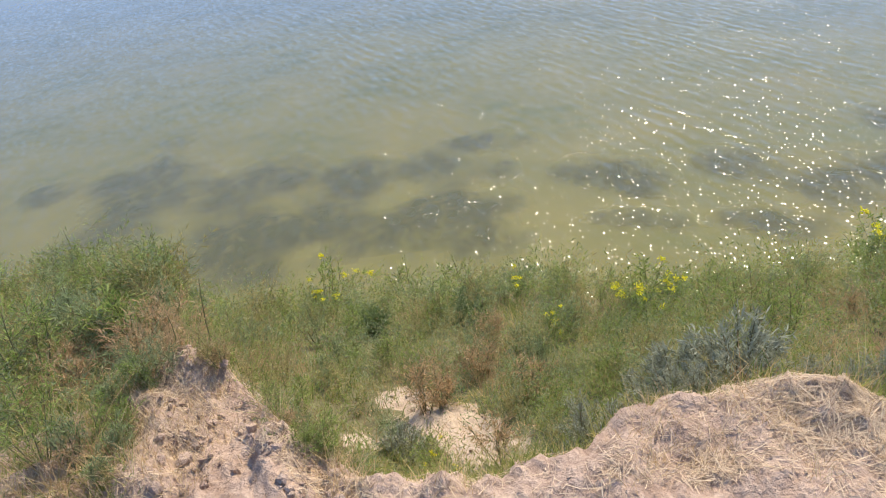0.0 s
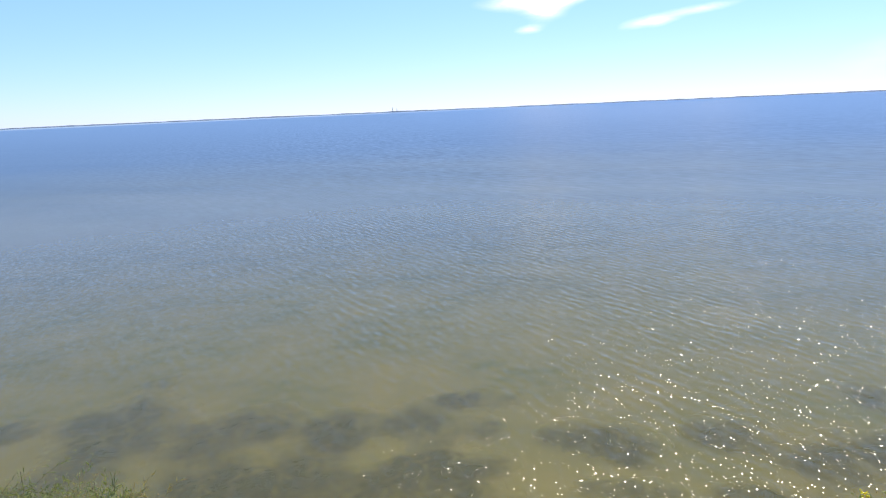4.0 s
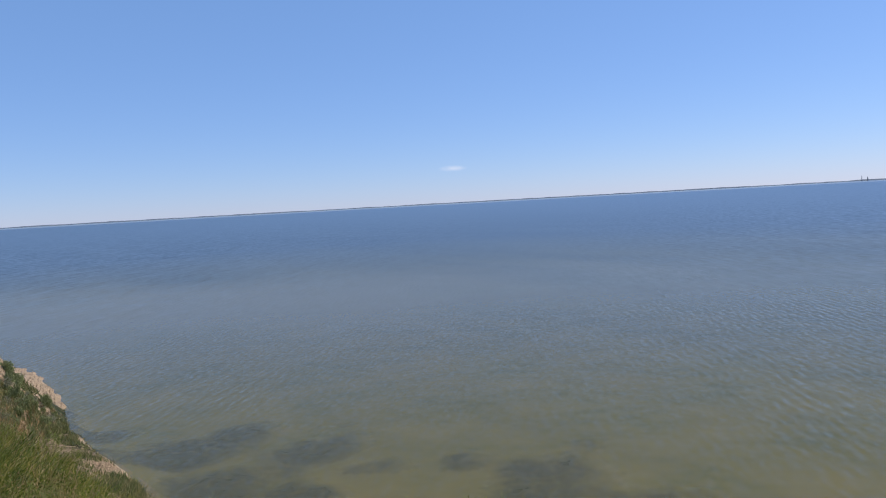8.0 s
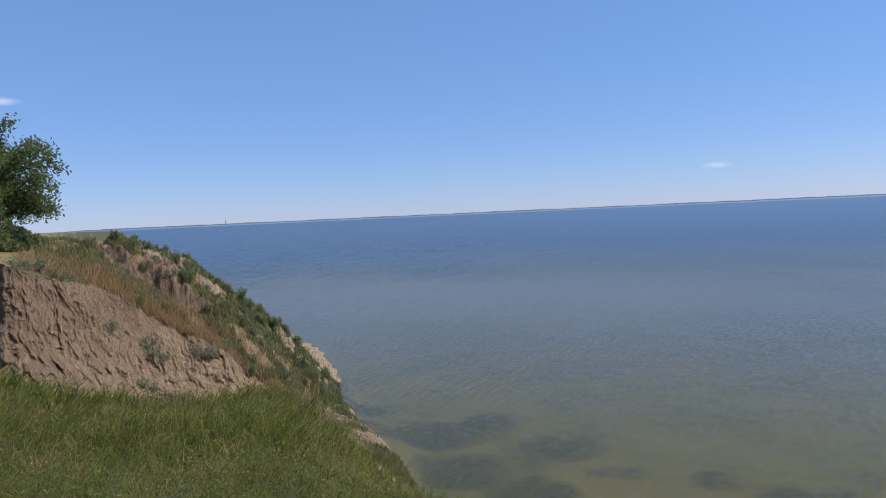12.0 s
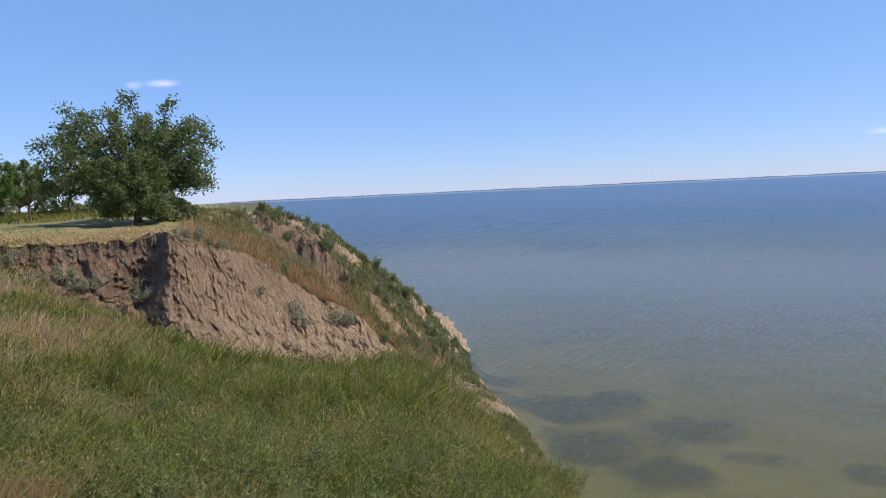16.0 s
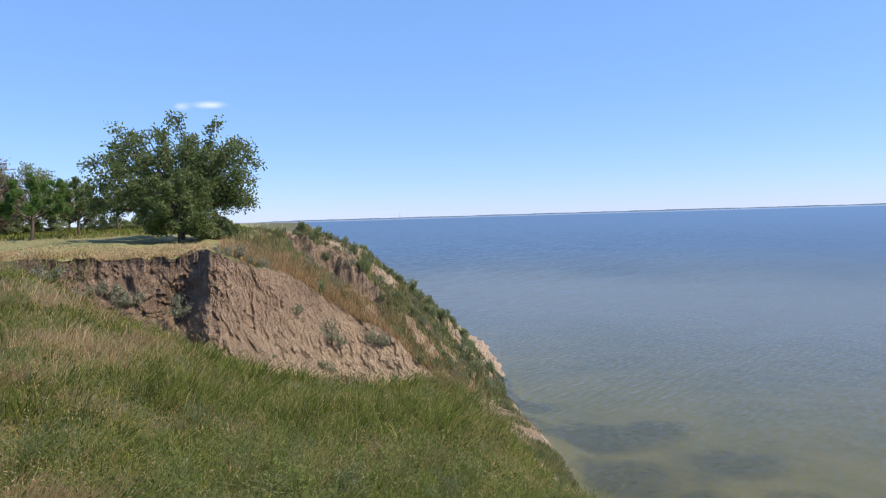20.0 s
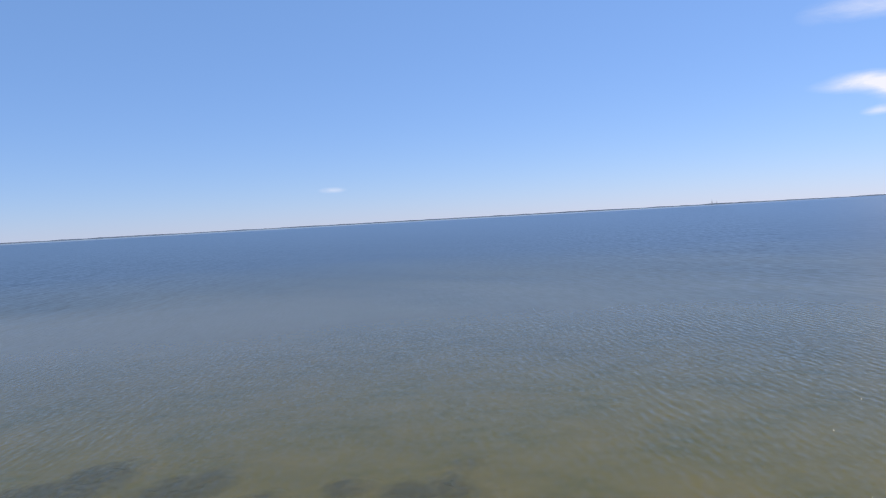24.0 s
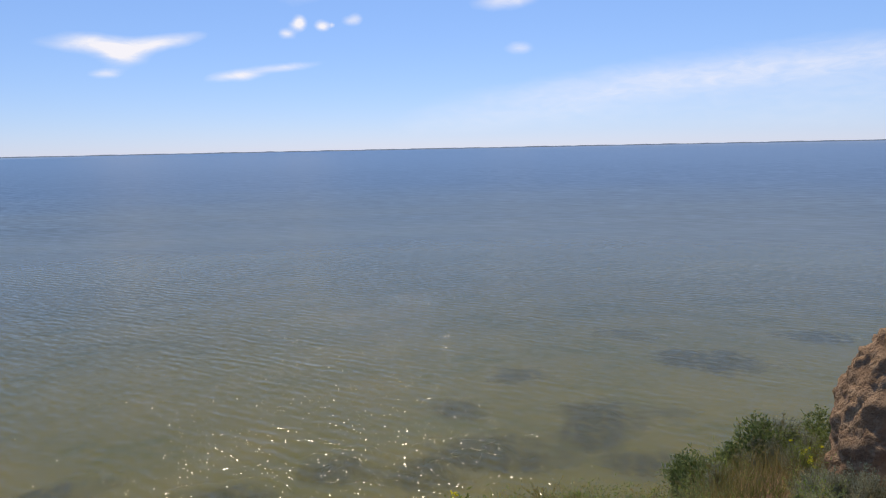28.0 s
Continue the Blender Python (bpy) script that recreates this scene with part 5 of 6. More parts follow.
for k in range(44):    # weeds that hang over the seaward rim of the slope
    bb = rng.uniform(-68, -53)
    put((WEEDS[k % 5], STALKS[k % 3], WEEDS[(k + 2) % 5])[k % 3], bb, float(CREST(bb)[0]) + rng.uniform(-0.8, 0.7), rng.uniform(0.6, 1.0))
for k in range(60):    # weeds that stand over the grass of the slope
    bb = rng.uniform(-118, -57)
    rr = min(rng.uniform(4, 19), CREST(bb)[0])
    put(WEEDS[k % 5] if k % 3 else STALKS[k % 3], bb, rr, rng.uniform(0.5, 0.85))
for k in range(170):    # shrubs and tufts of the headland
    bb = rng.uniform(-79, -62)
    lo, hi = LIP(bb)[0], BROW(bb)[0]
    put((PALE_BUSHES[k % 2] if k % 3 else FAR_SAGES[k % 2]), bb, lo + (hi - lo) * rng.beta(1.6, 0.9), (0.4 + 1.3 * rng.beta(1.2, 2.2)) * (1.6 if k % 3 == 0 else 1.0), 0.03)
for k in range(38):    # shrubs along the seaward rim of the headland
    bb = -78 + 16.2 * k / 38 + rng.normal(0, 0.3)
    put(FAR_SAGES[k % 2] if k % 3 else PALE_BUSHES[k % 2], bb, float(BROW(bb)[0]) + rng.uniform(-0.6, 0.9), rng.uniform(0.8, 1.5), 0.05)
for bb, rr, h in ((-80.8, 24.6, 1.3), (-76.6, 27.2, 1.9), (-76.0, 27.3, 1.3), (-86.0, 22.4, 2.2), (-90.5, 22.9, 1.8), (-93.5, 22.8, 2.2), (-95.0, 22.9, 2.0), (-88.2, 22.2, 2.2), (-92.0, 22.6, 1.6), (-87.2, 22.2, 1.7),
                  (-75.7, 28.9, 3.0), (-75.2, 29.0, 2.2), (-72.2, 30.2, 2.8), (-71.4, 30.4, 2.4), (-78.6, 27.8, 2.2), (-92.3, 24.2, 2.4), (-87.6, 23.7, 2.4), (-90.7, 24.0, 2.6),
                  (-96.0, 24.4, 3.0), (-94.0, 24.0, 2.0), (-91.6, 24.0, 2.0), (-84.0, 25.6, 2.2), (-83.2, 26.2, 2.6), (-82.2, 26.8, 2.0), (-81.2, 27.2, 2.4)):
    put(FAR_SAGES[int(rr * 10) % 2], bb, rr, h, 0.05)


# ---- trees ----
def make_tree(name, label, at, tall, crown, skirt, leaf, count, size, limbs=11, trunk=0.14, bare=0, lean=(0, 0), flat=0.9, gap=0.55, low=0.0, fluff=0.034, belly=0.28):
    """A trunk that forks into limbs and twigs, and a crown of single leaves set in clumps along the twigs."""
    top = thing(name, label, "tree", Matrix.Translation(spot(*at, -0.04).tolist()), "trees of the orchard")
    fork = np.array([lean[0] * 0.4, lean[1] * 0.4, skirt + tall * 0.08])
    wood, dead, tips = [(curve((0, 0, -0.05), fork, 5, 0, 0.05), np.linspace(trunk, trunk * 0.75, 5))], [], []
    boughs = []
    mid = skirt + (tall - skirt) * belly
    for i in range(limbs):
        a = i * 2.399 + rng.uniform(-0.3, 0.3)
        e = 0.92 - (i + 0.5) / limbs * (1.17 + low)
        q = math.sqrt(max(0.0, 1 - e * e)) * crown * rng.uniform(0.72, 0.86)
        rise = (tall - mid) if e > 0 else (mid - skirt)
        end = np.array([math.cos(a) * q + lean[0], math.sin(a) * q + lean[1], mid + e * rise * rng.uniform(0.80, 0.93)])
        pts = curve(fork * rng.uniform(0.75, 1.0), end, 8, 0.10, 0.05)
        boughs.append([(pts, np.linspace(trunk * 0.5, trunk * 0.06, 8))])
        for k in range(8):
            t = rng.uniform(0.45, 1.0)
            p = np.array([np.interp(t, np.linspace(0, 1, 8), pts[:, c]) for c in range(3)])
            out = rng.normal(0, 0.8, 3) * np.array([1, 1, flat]) + (p - np.array([0, 0, mid])) / crown * 1.1
            out /= np.linalg.norm(out)
            q2 = p + out * crown * rng.uniform(0.09, 0.19)
            q2[2] = max(q2[2], skirt * 0.75)
            tw = curve(p, q2, 4, 0.05, 0.08)
            if rng.uniform() >= gap * 0.4:    # some places stay bare and let the sky through
                boughs[-1].append((tw, np.linspace(trunk * 0.14, trunk * 0.03, 4)))
                tips.append(tw)
    for i in range(bare):
        a = i * 1.9 + 0.5
        e = fork + np.array([math.cos(a) * crown * 0.42, math.sin(a) * crown * 0.42, tall * rng.uniform(0.10, 0.24)])
        pts = curve(fork * 0.6, e - fork * 0.25, 6, -0.06, 0.07)
        dead.append((pts, np.linspace(trunk * 0.32, trunk * 0.14, 6)))
        for k in range(2):
            dead.append((curve(pts[3 + k], pts[3 + k] + np.array([rng.normal(0, 0.3), rng.normal(0, 0.3), 0.45]), 4), np.linspace(trunk * 0.25, trunk * 0.1, 4)))
    per = count // len(tips)
    where = []
    for tw in tips:
        t = rng.uniform(0.1, 1.0, per)
        base = np.stack([np.interp(t, np.linspace(0, 1, 4), tw[:, c]) for c in range(3)], -1)
        where.append(base + np.clip(rng.normal(0, 1, (per, 3)), -1.5, 1.5) * crown * fluff)
    p = np.concatenate(where)
    # scale the grown tree to a height and spread that fit the camera's view
    kz = tall / np.percentile(p[:, 2], 99.7)
    kx = crown / np.percentile(np.hypot(p[:, 0] - lean[0], p[:, 1] - lean[1]), 97)
    fit = np.array([kx, kx, kz])
    p = p * fit
    wood, dead = [(q * fit, w) for q, w in wood], [(q * fit, w) for q, w in dead]
    boughs = [[(q * fit, w) for q, w in group] for group in boughs]
    near = at[1] < 55 and name != "hedge_shrub"
    if not near:
        wood += [w for group in boughs for w in group]
    v, f = tubes(wood, 6 if near else 4)
    stem = part("trunk", mesh("trunk", v, f, M_BARK, True), top)
    for group in boughs if near else ():
        v, f = tubes(group, 4)
        part("limb", mesh("limb", v, f, M_BARK, True), stem)
    if dead:
        v, f = tubes(dead, 6)
        part("bare_limb", mesh("bare_limb", v, f, M_DEAD, True), top, "bleached bare dead limbs")
    v, f = leaves(p, rng.uniform(0.7, 1.3, len(p)) * size, size * 0.55, np.array([0, 0, -0.25]))
    part("crown", mesh("crown", v, f, leaf), top)
    return top


make_tree("apricot_tree", "large spreading dark green tree near the cliff brink", (-86.9, 36.5), 5.75, 4.0, 0.7, M_LEAF, 27000, 0.16, 60, 0.17, gap=0.5, low=0.42, fluff=0.036, belly=0.36)
make_tree("bushy_tree", "dense dark green bushy young tree on the lawn", (-87.2, 33.0), 3.1, 1.6, 0.35, M_LEAF, 13000, 0.14, 30, 0.08, gap=0.1, low=0.5, fluff=0.06)
make_tree("orchard_tree", "old fruit tree with bleached bare lower limbs", (-107.4, 43.0), 4.6, 2.6, 2.1, M_LEAF_GREY, 13000, 0.13, 24, 0.11, bare=4, gap=0.5, fluff=0.045)
make_tree("orchard_tree", "small grey-green fruit tree on the dry lawn", (-103.2, 42.0), 2.6, 1.5, 0.9, M_LEAF_GREY, 5500, 0.11, 12, 0.08, bare=1)
make_tree("orchard_tree", "fresh green fruit tree with a leaning trunk", (-97.1, 45.5), 3.7, 1.9, 0.9, M_LEAF_LIGHT, 11000, 0.13, 16, 0.09, lean=(-0.5, 0.3))
make_tree("orchard_tree", "small dark green fruit tree on the lawn", (-94.0, 50.0), 3.7, 1.6, 0.7, M_LEAF, 9000, 0.14, 14, 0.09)
make_tree("hedge_tree", "tall brownish purple plum tree behind the orchard", (-103.4, 58.0), 6.6, 3.4, 0.6, M_LEAF_PLUM, 26000, 0.17, 48, 0.15, gap=0.12, low=0.5, fluff=0.07)
make_tree("hedge_tree", "brownish olive tree in the hedge", (-100.2, 60.0), 5.6, 3.4, 0.3, M_LEAF_PLUM, 19000, 0.18, 34, 0.12, gap=0.12, low=0.6, fluff=0.07)
make_tree("hedge_tree", "green tree in the hedge behind the orchard", (-107.0, 61.0), 5.6, 3.6, 0.3, M_LEAF_GREY, 19000, 0.18, 34, 0.12, gap=0.12, low=0.6, fluff=0.07)
make_tree("hedge_tree", "green tree in the hedge behind the orchard", (-110.4, 59.0), 5.2, 3.6, 0.3, M_LEAF, 19000, 0.18, 34, 0.12, gap=0.12, low=0.6, fluff=0.07)
make_tree("hedge_tree", "slender tree at the end of the hedge", (-114.2, 61.0), 5.8, 1.5, 0.9, M_LEAF, 7000, 0.18, 14, 0.10, gap=0.12, fluff=0.07)
make_tree("hedge_tree", "spreading tree at the end of the hedge", (-118.0, 60.0), 5.2, 2.6, 0.9, M_LEAF_GREY, 9000, 0.18, 14, 0.12, gap=0.12, fluff=0.07)
make_tree("hedge_tree", "pale green tree behind the orchard", (-97.0, 63.0), 5.2, 3.0, 0.4, M_LEAF_GREY, 14000, 0.18, 16, 0.11, gap=0.12, fluff=0.07)
make_tree("hedge_tree", "pale green tree behind the orchard", (-94.6, 66.0), 4.2, 2.6, 0.4, M_LEAF_GREY, 11000, 0.18, 14, 0.11, gap=0.12, fluff=0.07)
make_tree("hedge_tree", "low round green tree at the field edge", (-91.4, 62.0), 3.6, 1.5, 1.1, M_LEAF_GREY, 6000, 0.17, 12, 0.10, gap=0.12, fluff=0.07)
for bb, rr, hh, ww in ((-110.9, 57, 2.2, 1.7), (-109.2, 57.5, 2.4, 1.8), (-106, 56.5, 2.2, 1.7), (-104, 57, 2.0, 1.8), (-101.3, 57.5, 2.0, 1.7), (-98.8, 59, 2.0, 1.6), (-96, 62, 1.7, 1.5), (-107.6, 58, 2.4, 1.6), (-102.6, 57, 1.9, 1.5),
                       (-84.6, 35.2, 1.2, 0.8), (-83.7, 36, 1.0, 0.7), (-85.3, 34.6, 0.9, 0.6), (-88.7, 64.0, 1.0, 1.6), (-90.2, 66.0, 1.1, 1.8), (-92.3, 65.0, 1.2, 1.8)):
    make_tree("hedge_shrub", "dense grey-green shrub at the foot of the trees", (bb, rr), hh, ww, 0.1, M_LEAF_GREY, 4500, 0.15, 14, 0.04, gap=0.2, low=0.8)


for k in range(15):    # the thicket that fills the hedge
    make_tree("hedge_shrub", "tall green shrub in the hedge behind the orchard", (-98.0 - 1.45 * k, 61.0 + 2.0 * math.sin(k * 2.3)), 2.7 + 0.8 * math.sin(k * 1.7), 2.1, 0.1,
              (M_LEAF, M_LEAF_GREY, M_LEAF)[k % 3], 3000, 0.2, 14, 0.04, gap=0.1, low=0.8)


def shed(b, r):
    """A low plastered outbuilding behind the hedge."""
    x, y, z = spot(b, r, 0.0)
    top = thing("garden_shed", "low weathered plaster shed behind the orchard trees", "shed", pose(float(x), float(y), float(z) - 0.1, 0, 0, 20))

    def box(name, x0, x1, y0, y1, z0, z1, mat, label=""):
        v = [(i, j, k) for i in (x0, x1) for j in (y0, y1) for k in (z0, z1)]
        f = [(0, 1, 3, 2), (4, 6, 7, 5), (0, 4, 5, 1), (2, 3, 7, 6), (0, 2, 6, 4), (1, 5, 7, 3)]
        return part(name, mesh(name, v, np.array(f), mat), top, label)

    box("wall", -2.6, -0.7, -1.6, -1.4, 0, 2.1, M_PLASTER)
    box("wall", 0.3, 2.6, -1.6, -1.4, 0, 2.1, M_PLASTER)
    box("lintel", -0.7, 0.3, -1.6, -1.4, 1.85, 2.1, M_PLASTER)
    box("wall", -2.6, -2.4, -1.4, 1.6, 0, 2.1, M_PLASTER)
    box("wall", 2.4, 2.6, -1.4, 1.6, 0, 2.1, M_PLASTER)
    box("wall", -2.4, 2.4, 1.4, 1.6, 0, 2.3, M_PLASTER)
    # this panel takes the near-black tone of a shaded opening
    box("door", -0.68, 0.28, -1.5, -1.44, 0, 1.84, M_DARK, "door painted near-black for the shaded opening")
    v = [(-2.9, -1.95, 2.12), (2.9, -1.95, 2.12), (2.9, 1.95, 2.5), (-2.9, 1.95, 2.5), (-2.9, -1.95, 2.22), (2.9, -1.95, 2.22), (2.9, 1.95, 2.6), (-2.9, 1.95, 2.6)]
    f = [(0, 3, 2, 1), (4, 5, 6, 7), (0, 1, 5, 4), (1, 2, 6, 5), (2, 3, 7, 6), (3, 0, 4, 7)]
    part("roof", mesh("roof", v, np.array(f), M_STEEL), top, "grey sheet roof")


shed(-114.0, 55.5)

# ---- distance ----
def ridge(name, b0, b1, r, tall, seed, label):
    """A low wooded shore far across the water."""
    b = np.arange(b0, b1, 0.12)
    top = tall * (0.75 + 0.4 * fbm(b * 1.1, 0 * b, 0.0, 4, seed)) * np.clip((b - b0) / 3, 0.15, 1) * np.clip((b1 - b) / 3, 0.15, 1)
    x, y = plan(b, r)
    rows = [np.stack([x * k, y * k, z], -1) for k, z in ((0.996, 0 * b - 1), (1.0, top), (1.012, top * 0.9), (1.02, 0 * b - 1))]
    v = np.concatenate(rows)
    n = len(b)
    i, j = np.meshgrid(np.arange(3), np.arange(n - 1), indexing="ij")
    f = np.stack([i * n + j, i * n + j + 1, (i + 1) * n + j + 1, (i + 1) * n + j], -1).reshape(-1, 4)
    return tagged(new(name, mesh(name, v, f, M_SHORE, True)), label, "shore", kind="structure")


ridge("backdrop_shore", -82, 82, 4700, 8, 5, "low wooded shore across the lake, haze painted into its colour")


def mast(b, tall):
    top = thing("distant_mast", "slender grey lattice mast on the far shore", "mast", Matrix.Translation((*[float(c) for c in plan(b, 4650)], 0.0)), "masts on the far shore")
    v, f = tubes([((( -2.5, 0, 0), (-0.8, 0, tall)), (1.0, 0.5)), (((2.5, 0, 0), (0.8, 0, tall)), (1.0, 0.5)), (((0, 0, tall), (0, 0, tall * 1.2)), (0.6, 0.3))], 5)
    part("tower", mesh("tower", v, f, M_STEEL), top)
    cross = [(((-2.4 + k * 0.3, 0, tall * k / 6 + 2), (2.4 - k * 0.3, 0, tall * (k + 1) / 6)), (0.5, 0.5)) for k in range(5)]
    v, f = tubes(cross, 4)
    part("brace", mesh("brace", v, f, M_STEEL), top)


mast(-0.7, 27)
mast(-0.35, 22)
mast(-69.8, 34)


def cloud(b0, e0, wide, high, lobes, label, strength=1.0):
    """A thin cloud far off: a curved sheet that is dense where its lobes lie."""
    nu, nv = 56, 26
    u, v = np.meshgrid(np.linspace(-1, 1, nu), np.linspace(-1, 1, nv))
    b, e = np.radians(b0 + u * wide), np.radians(e0 + v * high)
    dist = 4300 + 200 * (1 - u * u)
    p = np.stack([np.sin(b) * np.cos(e) * dist, np.cos(b) * np.cos(e) * dist, np.sin(e) * dist + EYE], -1).reshape(-1, 3)
    wu, wv = u + 0.06 * fbm(u * 4, v * 3, 0.0, 3, 8), v + 0.10 * fbm(u * 4, v * 3, 4.0, 3, 9)
    d = 0
    for lu, lv, su, sv, amp, tilt in lobes:
        du, dv = wu - lu, wv - lv - tilt * (wu - lu)
        d = d + amp * np.exp(-(du / su) ** 2 - (dv / sv) ** 2)
    d = d * np.clip((1 - np.abs(u)) * 6, 0, 1) * np.clip((1 - np.abs(v)) * 5, 0, 1) * strength
    i, j = np.meshgrid(np.arange(nv - 1), np.arange(nu - 1), indexing="ij")
    f = np.stack([i * nu + j, i * nu + j + 1, (i + 1) * nu + j + 1, (i + 1) * nu + j], -1).reshape(-1, 4)
    me = mesh("backdrop_cloud", p, f, M_CLOUD, True)
    me.attributes.new("thick", "FLOAT", "POINT").data.foreach_set("value", d.ravel().astype(np.float32))
    ob = tagged(new("backdrop_cloud", me), label, "cloud", "clouds", "structure")
    ob.visible_shadow = False
    return ob


cloud(11.6, 7.2, 7.0, 2.2, [(-0.25, 0.30, 0.34, 0.22, 1.1, 0.0), (0.0, 0.02, 0.16, 0.30, 1.2, 0.0), (0.32, 0.40, 0.36, 0.20, 1.0, 0.6), (-0.17, -0.62, 0.14, 0.12, 0.7, 0.0)], "white wing-shaped wispy cloud")
cloud(22.0, 6.3, 5.5, 1.4, [(-0.45, -0.35, 0.30, 0.22, 0.9, 0.4), (0.2, 0.12, 0.42, 0.20, 0.6, 0.4)], "thin white streak of cloud")
cloud(25.8, 9.6, 4.2, 1.5, [(-0.30, 0.10, 0.10, 0.26, 1.5, 0.0), (0.12, 0.0, 0.09, 0.22, 1.3, 0.0), (-0.52, -0.40, 0.11, 0.2, 0.9, 0.0), (0.72, 0.30, 0.14, 0.24, 0.8, 0.0), (0.30, 0.05, 0.05, 0.1, 0.8, 0.0)], "small white puffs of cloud")
cloud(56, 4.6, 27, 4.6, [(-0.10, 0.05, 0.46, 0.24, 0.62, 0.42), (0.5, 0.30, 0.45, 0.30, 0.40, 0.0), (0.35, -0.30, 0.60, 0.50, 0.34, 0.0), (-0.55, -0.45, 0.35, 0.25, 0.35, 0.3)], "broad thin veil of cloud over the horizon", 0.75)
cloud(18.5, 13.0, 15.0, 3.0, [(0.1, 0.3, 0.55, 0.42, 0.62, 0.1), (0.42, 0.0, 0.12, 0.5, 0.5, 0.0), (-0.45, 0.0, 0.35, 0.25, 0.4, 0.2)], "thin high veil of white cloud")
cloud(42, 7.7, 2.2, 0.9, [(0, 0, 0.4, 0.45, 0.6, 0.0)], "small faint cloud")
cloud(41, 11.3, 4.0, 1.4, [(0, 0, 0.5, 0.4, 0.7, 0.2)], "small bright wisp of cloud")
cloud(-85.0, 9.0, 3.4, 0.9, [(0.15, 0.1, 0.34, 0.30, 0.5, 0.15), (-0.45, -0.1, 0.14, 0.3, 0.35, 0.0)], "small white cloud above the trees")
cloud(-30.8, 2.75, 2.0, 0.6, [(0, 0, 0.45, 0.35, 0.5, 0.0)], "tiny faint cloud over the horizon")


# ---- water weed ----
def alga_material():
    n = Nodes("water_weed_mat")
    thick = n.add("ShaderNodeAttribute", attribute_name="thick").outputs["Fac"]
    f, g = n.noise(0.9, 6, 0.62, None, 0, 0.8), n.noise(3.6, 4, 0.6, (2.0, 1.0, 1.0), -66)
    a = n.math("MULTIPLY", n.math("MULTIPLY", thick, 3.6), n.math("SUBTRACT", f, 0.31, True))
    a = n.math("MULTIPLY", a, n.math("ADD", n.math("MULTIPLY", g, 1.6), 0.2), True)
    a = n.math("MULTIPLY", n.math("MULTIPLY", a, 1.5, True), 0.95)
    col = n.ramp(n.noise(4.0, 5, 0.6), (0.3, (0.018, 0.030, 0.018)), (0.7, (0.045, 0.058, 0.026)))
    n.finish(col, 0.9, n.bump(n.noise(5.0, 5, 0.6), 0.1), 0.1)
    cl = n.add("ShaderNodeBsdfTransparent")
    mx = n.add("ShaderNodeMixShader")
    n.link(a, mx.inputs[0])
    n.link(cl.outputs[0], mx.inputs[1])
    n.link(n.bsdf.outputs[0], mx.inputs[2])
    n.link(mx.outputs[0], n.out.inputs["Surface"])
    return n.mat


M_MAT = alga_material()


# bearing, angle below the horizon, half width and half depth of each patch
WEED_BEDS = ((-23.2, 21.4, 2.5, 2.9), (-25.1, 22.0, 1.7, 1.7), (-16.7, 23.1, 2.6, 2.0), (-29.7, 24.2, 2.2, 1.7), (-32.1, 24.1, 1.5, 1.2), (-18.1, 27.0, 2.8, 2.9), (-11.6, 27.3, 1.7,
             1.9), (-26.3, 27.5, 2.3, 1.3), (-21.9, 28.3, 1.7, 1.0), (-17.5, 30.8, 1.0, 1.0), (-6.9, 24.1, 1.5, 1.5), (0.7, 24.9, 1.9, 2.2), (0.9, 28.0, 1.6, 2.0), (-1.9, 29.6, 1.2,
             1.6), (-9.2, 31.2, 1.5, 1.2), (-5.8, 30.5, 1.2, 1.2), (3.3, 31.2, 1.5, 1.2), (4.5, 22.6, 1.5, 0.9), (18.0, 29.8, 1.6, 1.0), (29.1, 28.6, 1.5, 1.0), (26.9, 24.2, 1.5,
             1.5), (34.4, 25.3, 1.9, 1.6), (15.9, 25.9, 1.9, 1.5), (-60.1, 15.1, 2.0, 2.2), (-55.4, 16.8, 4.2, 3.0), (-49.7, 16.2, 2.3, 1.9), (-43.2, 17.8, 2.5, 2.3), (-51.3, 19.6, 3.0,
             2.3), (-54.6, 19.5, 2.0, 1.6), (-45.3, 21.4, 2.5, 2.0), (-22.4, 21.1, 2.5, 1.7), (-38.5, 19.6, 2.3, 1.5), (-32.1, 19.5, 1.6, 1.3), (-62.4, 13.7, 1.3, 2.2), (56.5, 15.8, 3.6,
             3.2), (43.5, 17.7, 2.5, 1.9), (49.7, 20.8, 3.2, 2.2), (40.2, 23.7, 2.6, 2.2), (35.4, 25.7, 2.2, 1.2), (47.1, 22.0, 2.0, 1.7), (53.0, 14.4, 3.0, 2.3), (37.4, 20.3, 1.6,
             1.3), (52.3, 24.7, 1.6, 1.3), (65.4, 13.5, 2.8, 2.0))


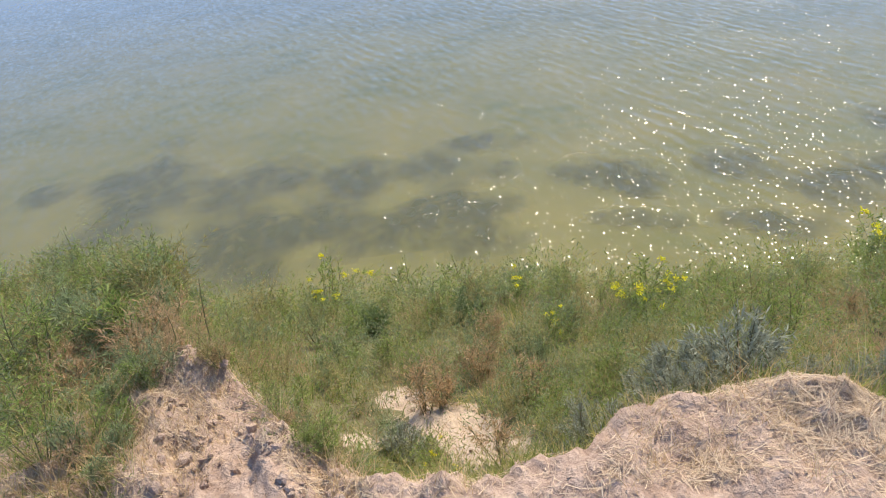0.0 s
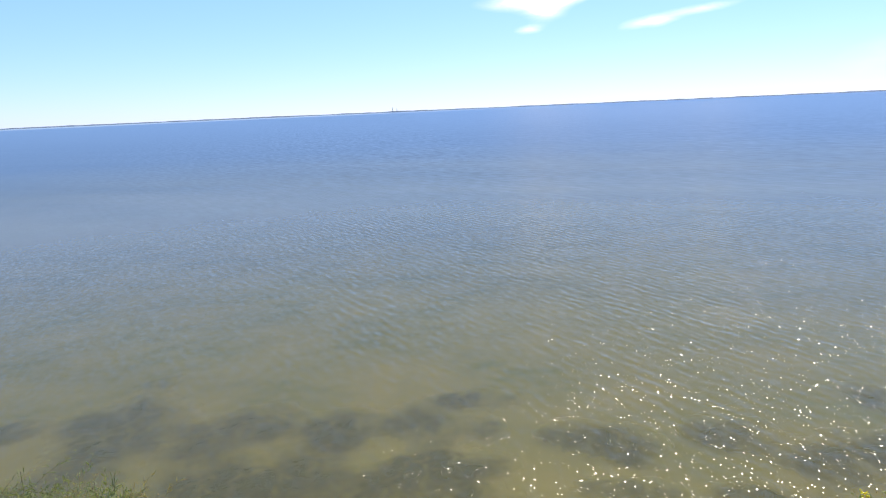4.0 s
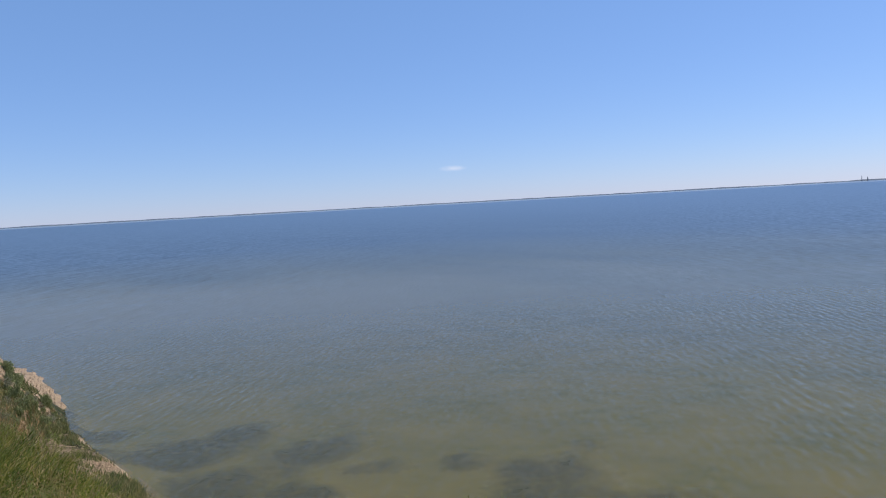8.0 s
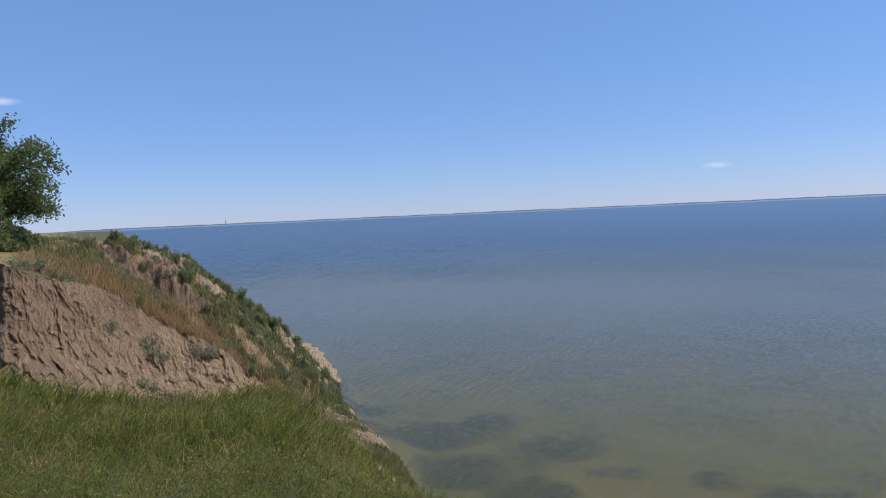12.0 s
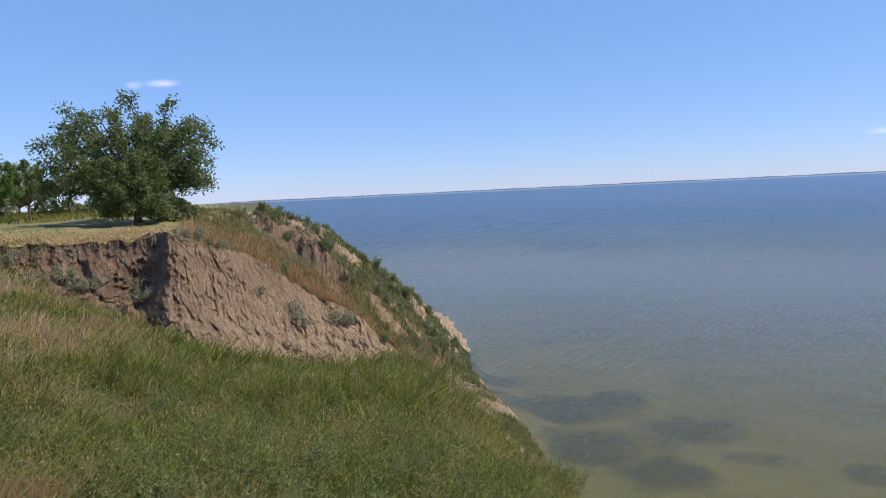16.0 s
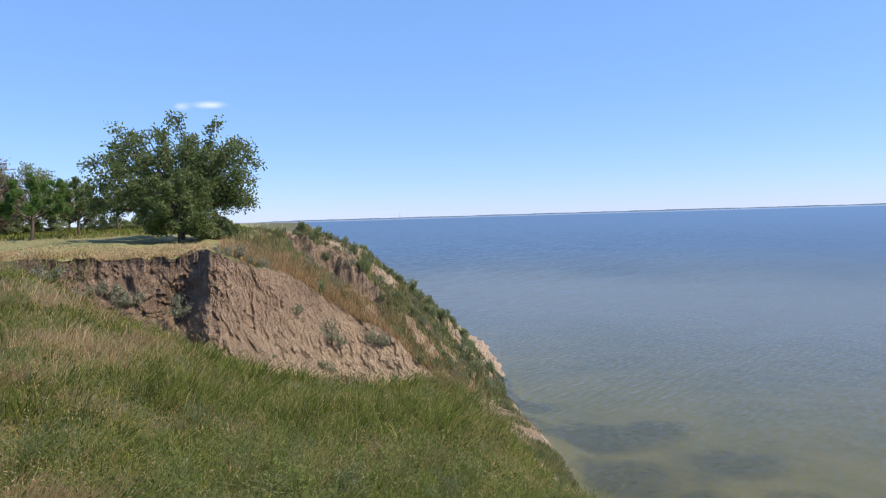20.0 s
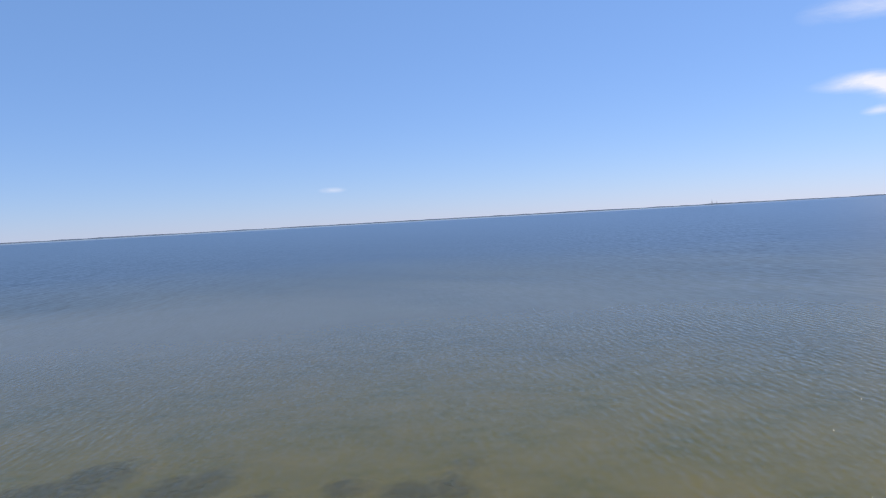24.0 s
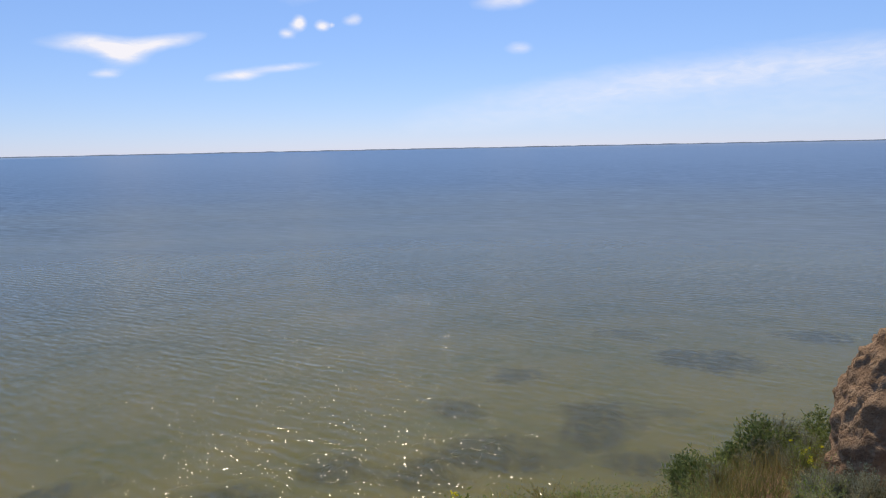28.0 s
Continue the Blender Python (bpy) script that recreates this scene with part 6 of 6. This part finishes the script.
def weed_field(wx, wy):
    """How thick the weed of every patch grows at a place."""
    grain = 1.0 * fbm(wx * 0.4, wy * 0.4, 0.0, 4, 23)
    out = []
    for b, dip, along, across in WEED_BEDS:
        x0, y0 = plan(b, EYE / math.tan(radians(dip)))
        cb, sb = math.cos(radians(b)), math.sin(radians(b))
        u, v = ((wx - x0) * cb - (wy - y0) * sb) / (along * 1.35), ((wx - x0) * sb + (wy - y0) * cb) / (across * 1.35)
        out.append(np.where(u * u + v * v < 1.6, np.clip((0.72 if b > 8 else 0.95) - 1.25 * np.sqrt(u * u + v * v) + grain, 0, 1), 0.0))
    return np.stack(out)


def weed_patch(k):
    """A loose mat of dark weed that grows up from the lake bed and frays out at its rim; neighbours meet without a gap."""
    b, dip, along, across = WEED_BEDS[k]
    x0, y0 = plan(b, EYE / math.tan(radians(dip)))
    step, reach = 0.22, 1.75 * max(along, across)
    gx = np.arange(math.floor((x0 - reach) / step), math.ceil((x0 + reach) / step) + 1) * step
    gy = np.arange(math.floor((y0 - reach) / step), math.ceil((y0 + reach) / step) + 1) * step
    wx, wy = np.meshgrid(gx, gy)
    field = weed_field(wx, wy)
    rim = field.max(0)
    bed = height(np.degrees(np.arctan2(wx, wy)), np.hypot(wx, wy)) + EYE
    rise = np.minimum(0.10 + 0.24 * rim * (0.7 + 0.6 * fbm(wx * 3, wy * 3, 0.0, 3, 29)), np.maximum(-0.08 - bed, 0.02))
    nu = len(gx)
    i, j = np.meshgrid(np.arange(len(gy) - 1), np.arange(nu - 1), indexing="ij")
    f = np.stack([i * nu + j, i * nu + j + 1, (i + 1) * nu + j + 1, (i + 1) * nu + j], -1).reshape(-1, 4)
    mine = (field.argmax(0)[:-1, :-1] == k) & (np.maximum(rim[:-1, :-1], rim[1:, 1:]) > 0.01)
    f = f[mine.ravel()]
    if len(f) < 4:
        return
    used, back = np.unique(f, return_inverse=True)
    base = float(bed.ravel()[used].min())
    p = np.stack([wx - x0, wy - y0, bed - base + rise], -1).reshape(-1, 3)[used]
    me = mesh("water_weed", p, back.reshape(-1, 4), M_MAT, True)
    me.attributes.new("thick", "FLOAT", "POINT").data.foreach_set("value", rim.ravel()[used].astype(np.float32))
    ob = tagged(new("water_weed", me), "dark patch of water weed under the shallow water", "water weed", "patches of water weed")
    ob.location = (float(x0), float(y0), base)


for k in range(len(WEED_BEDS)):
    weed_patch(k)
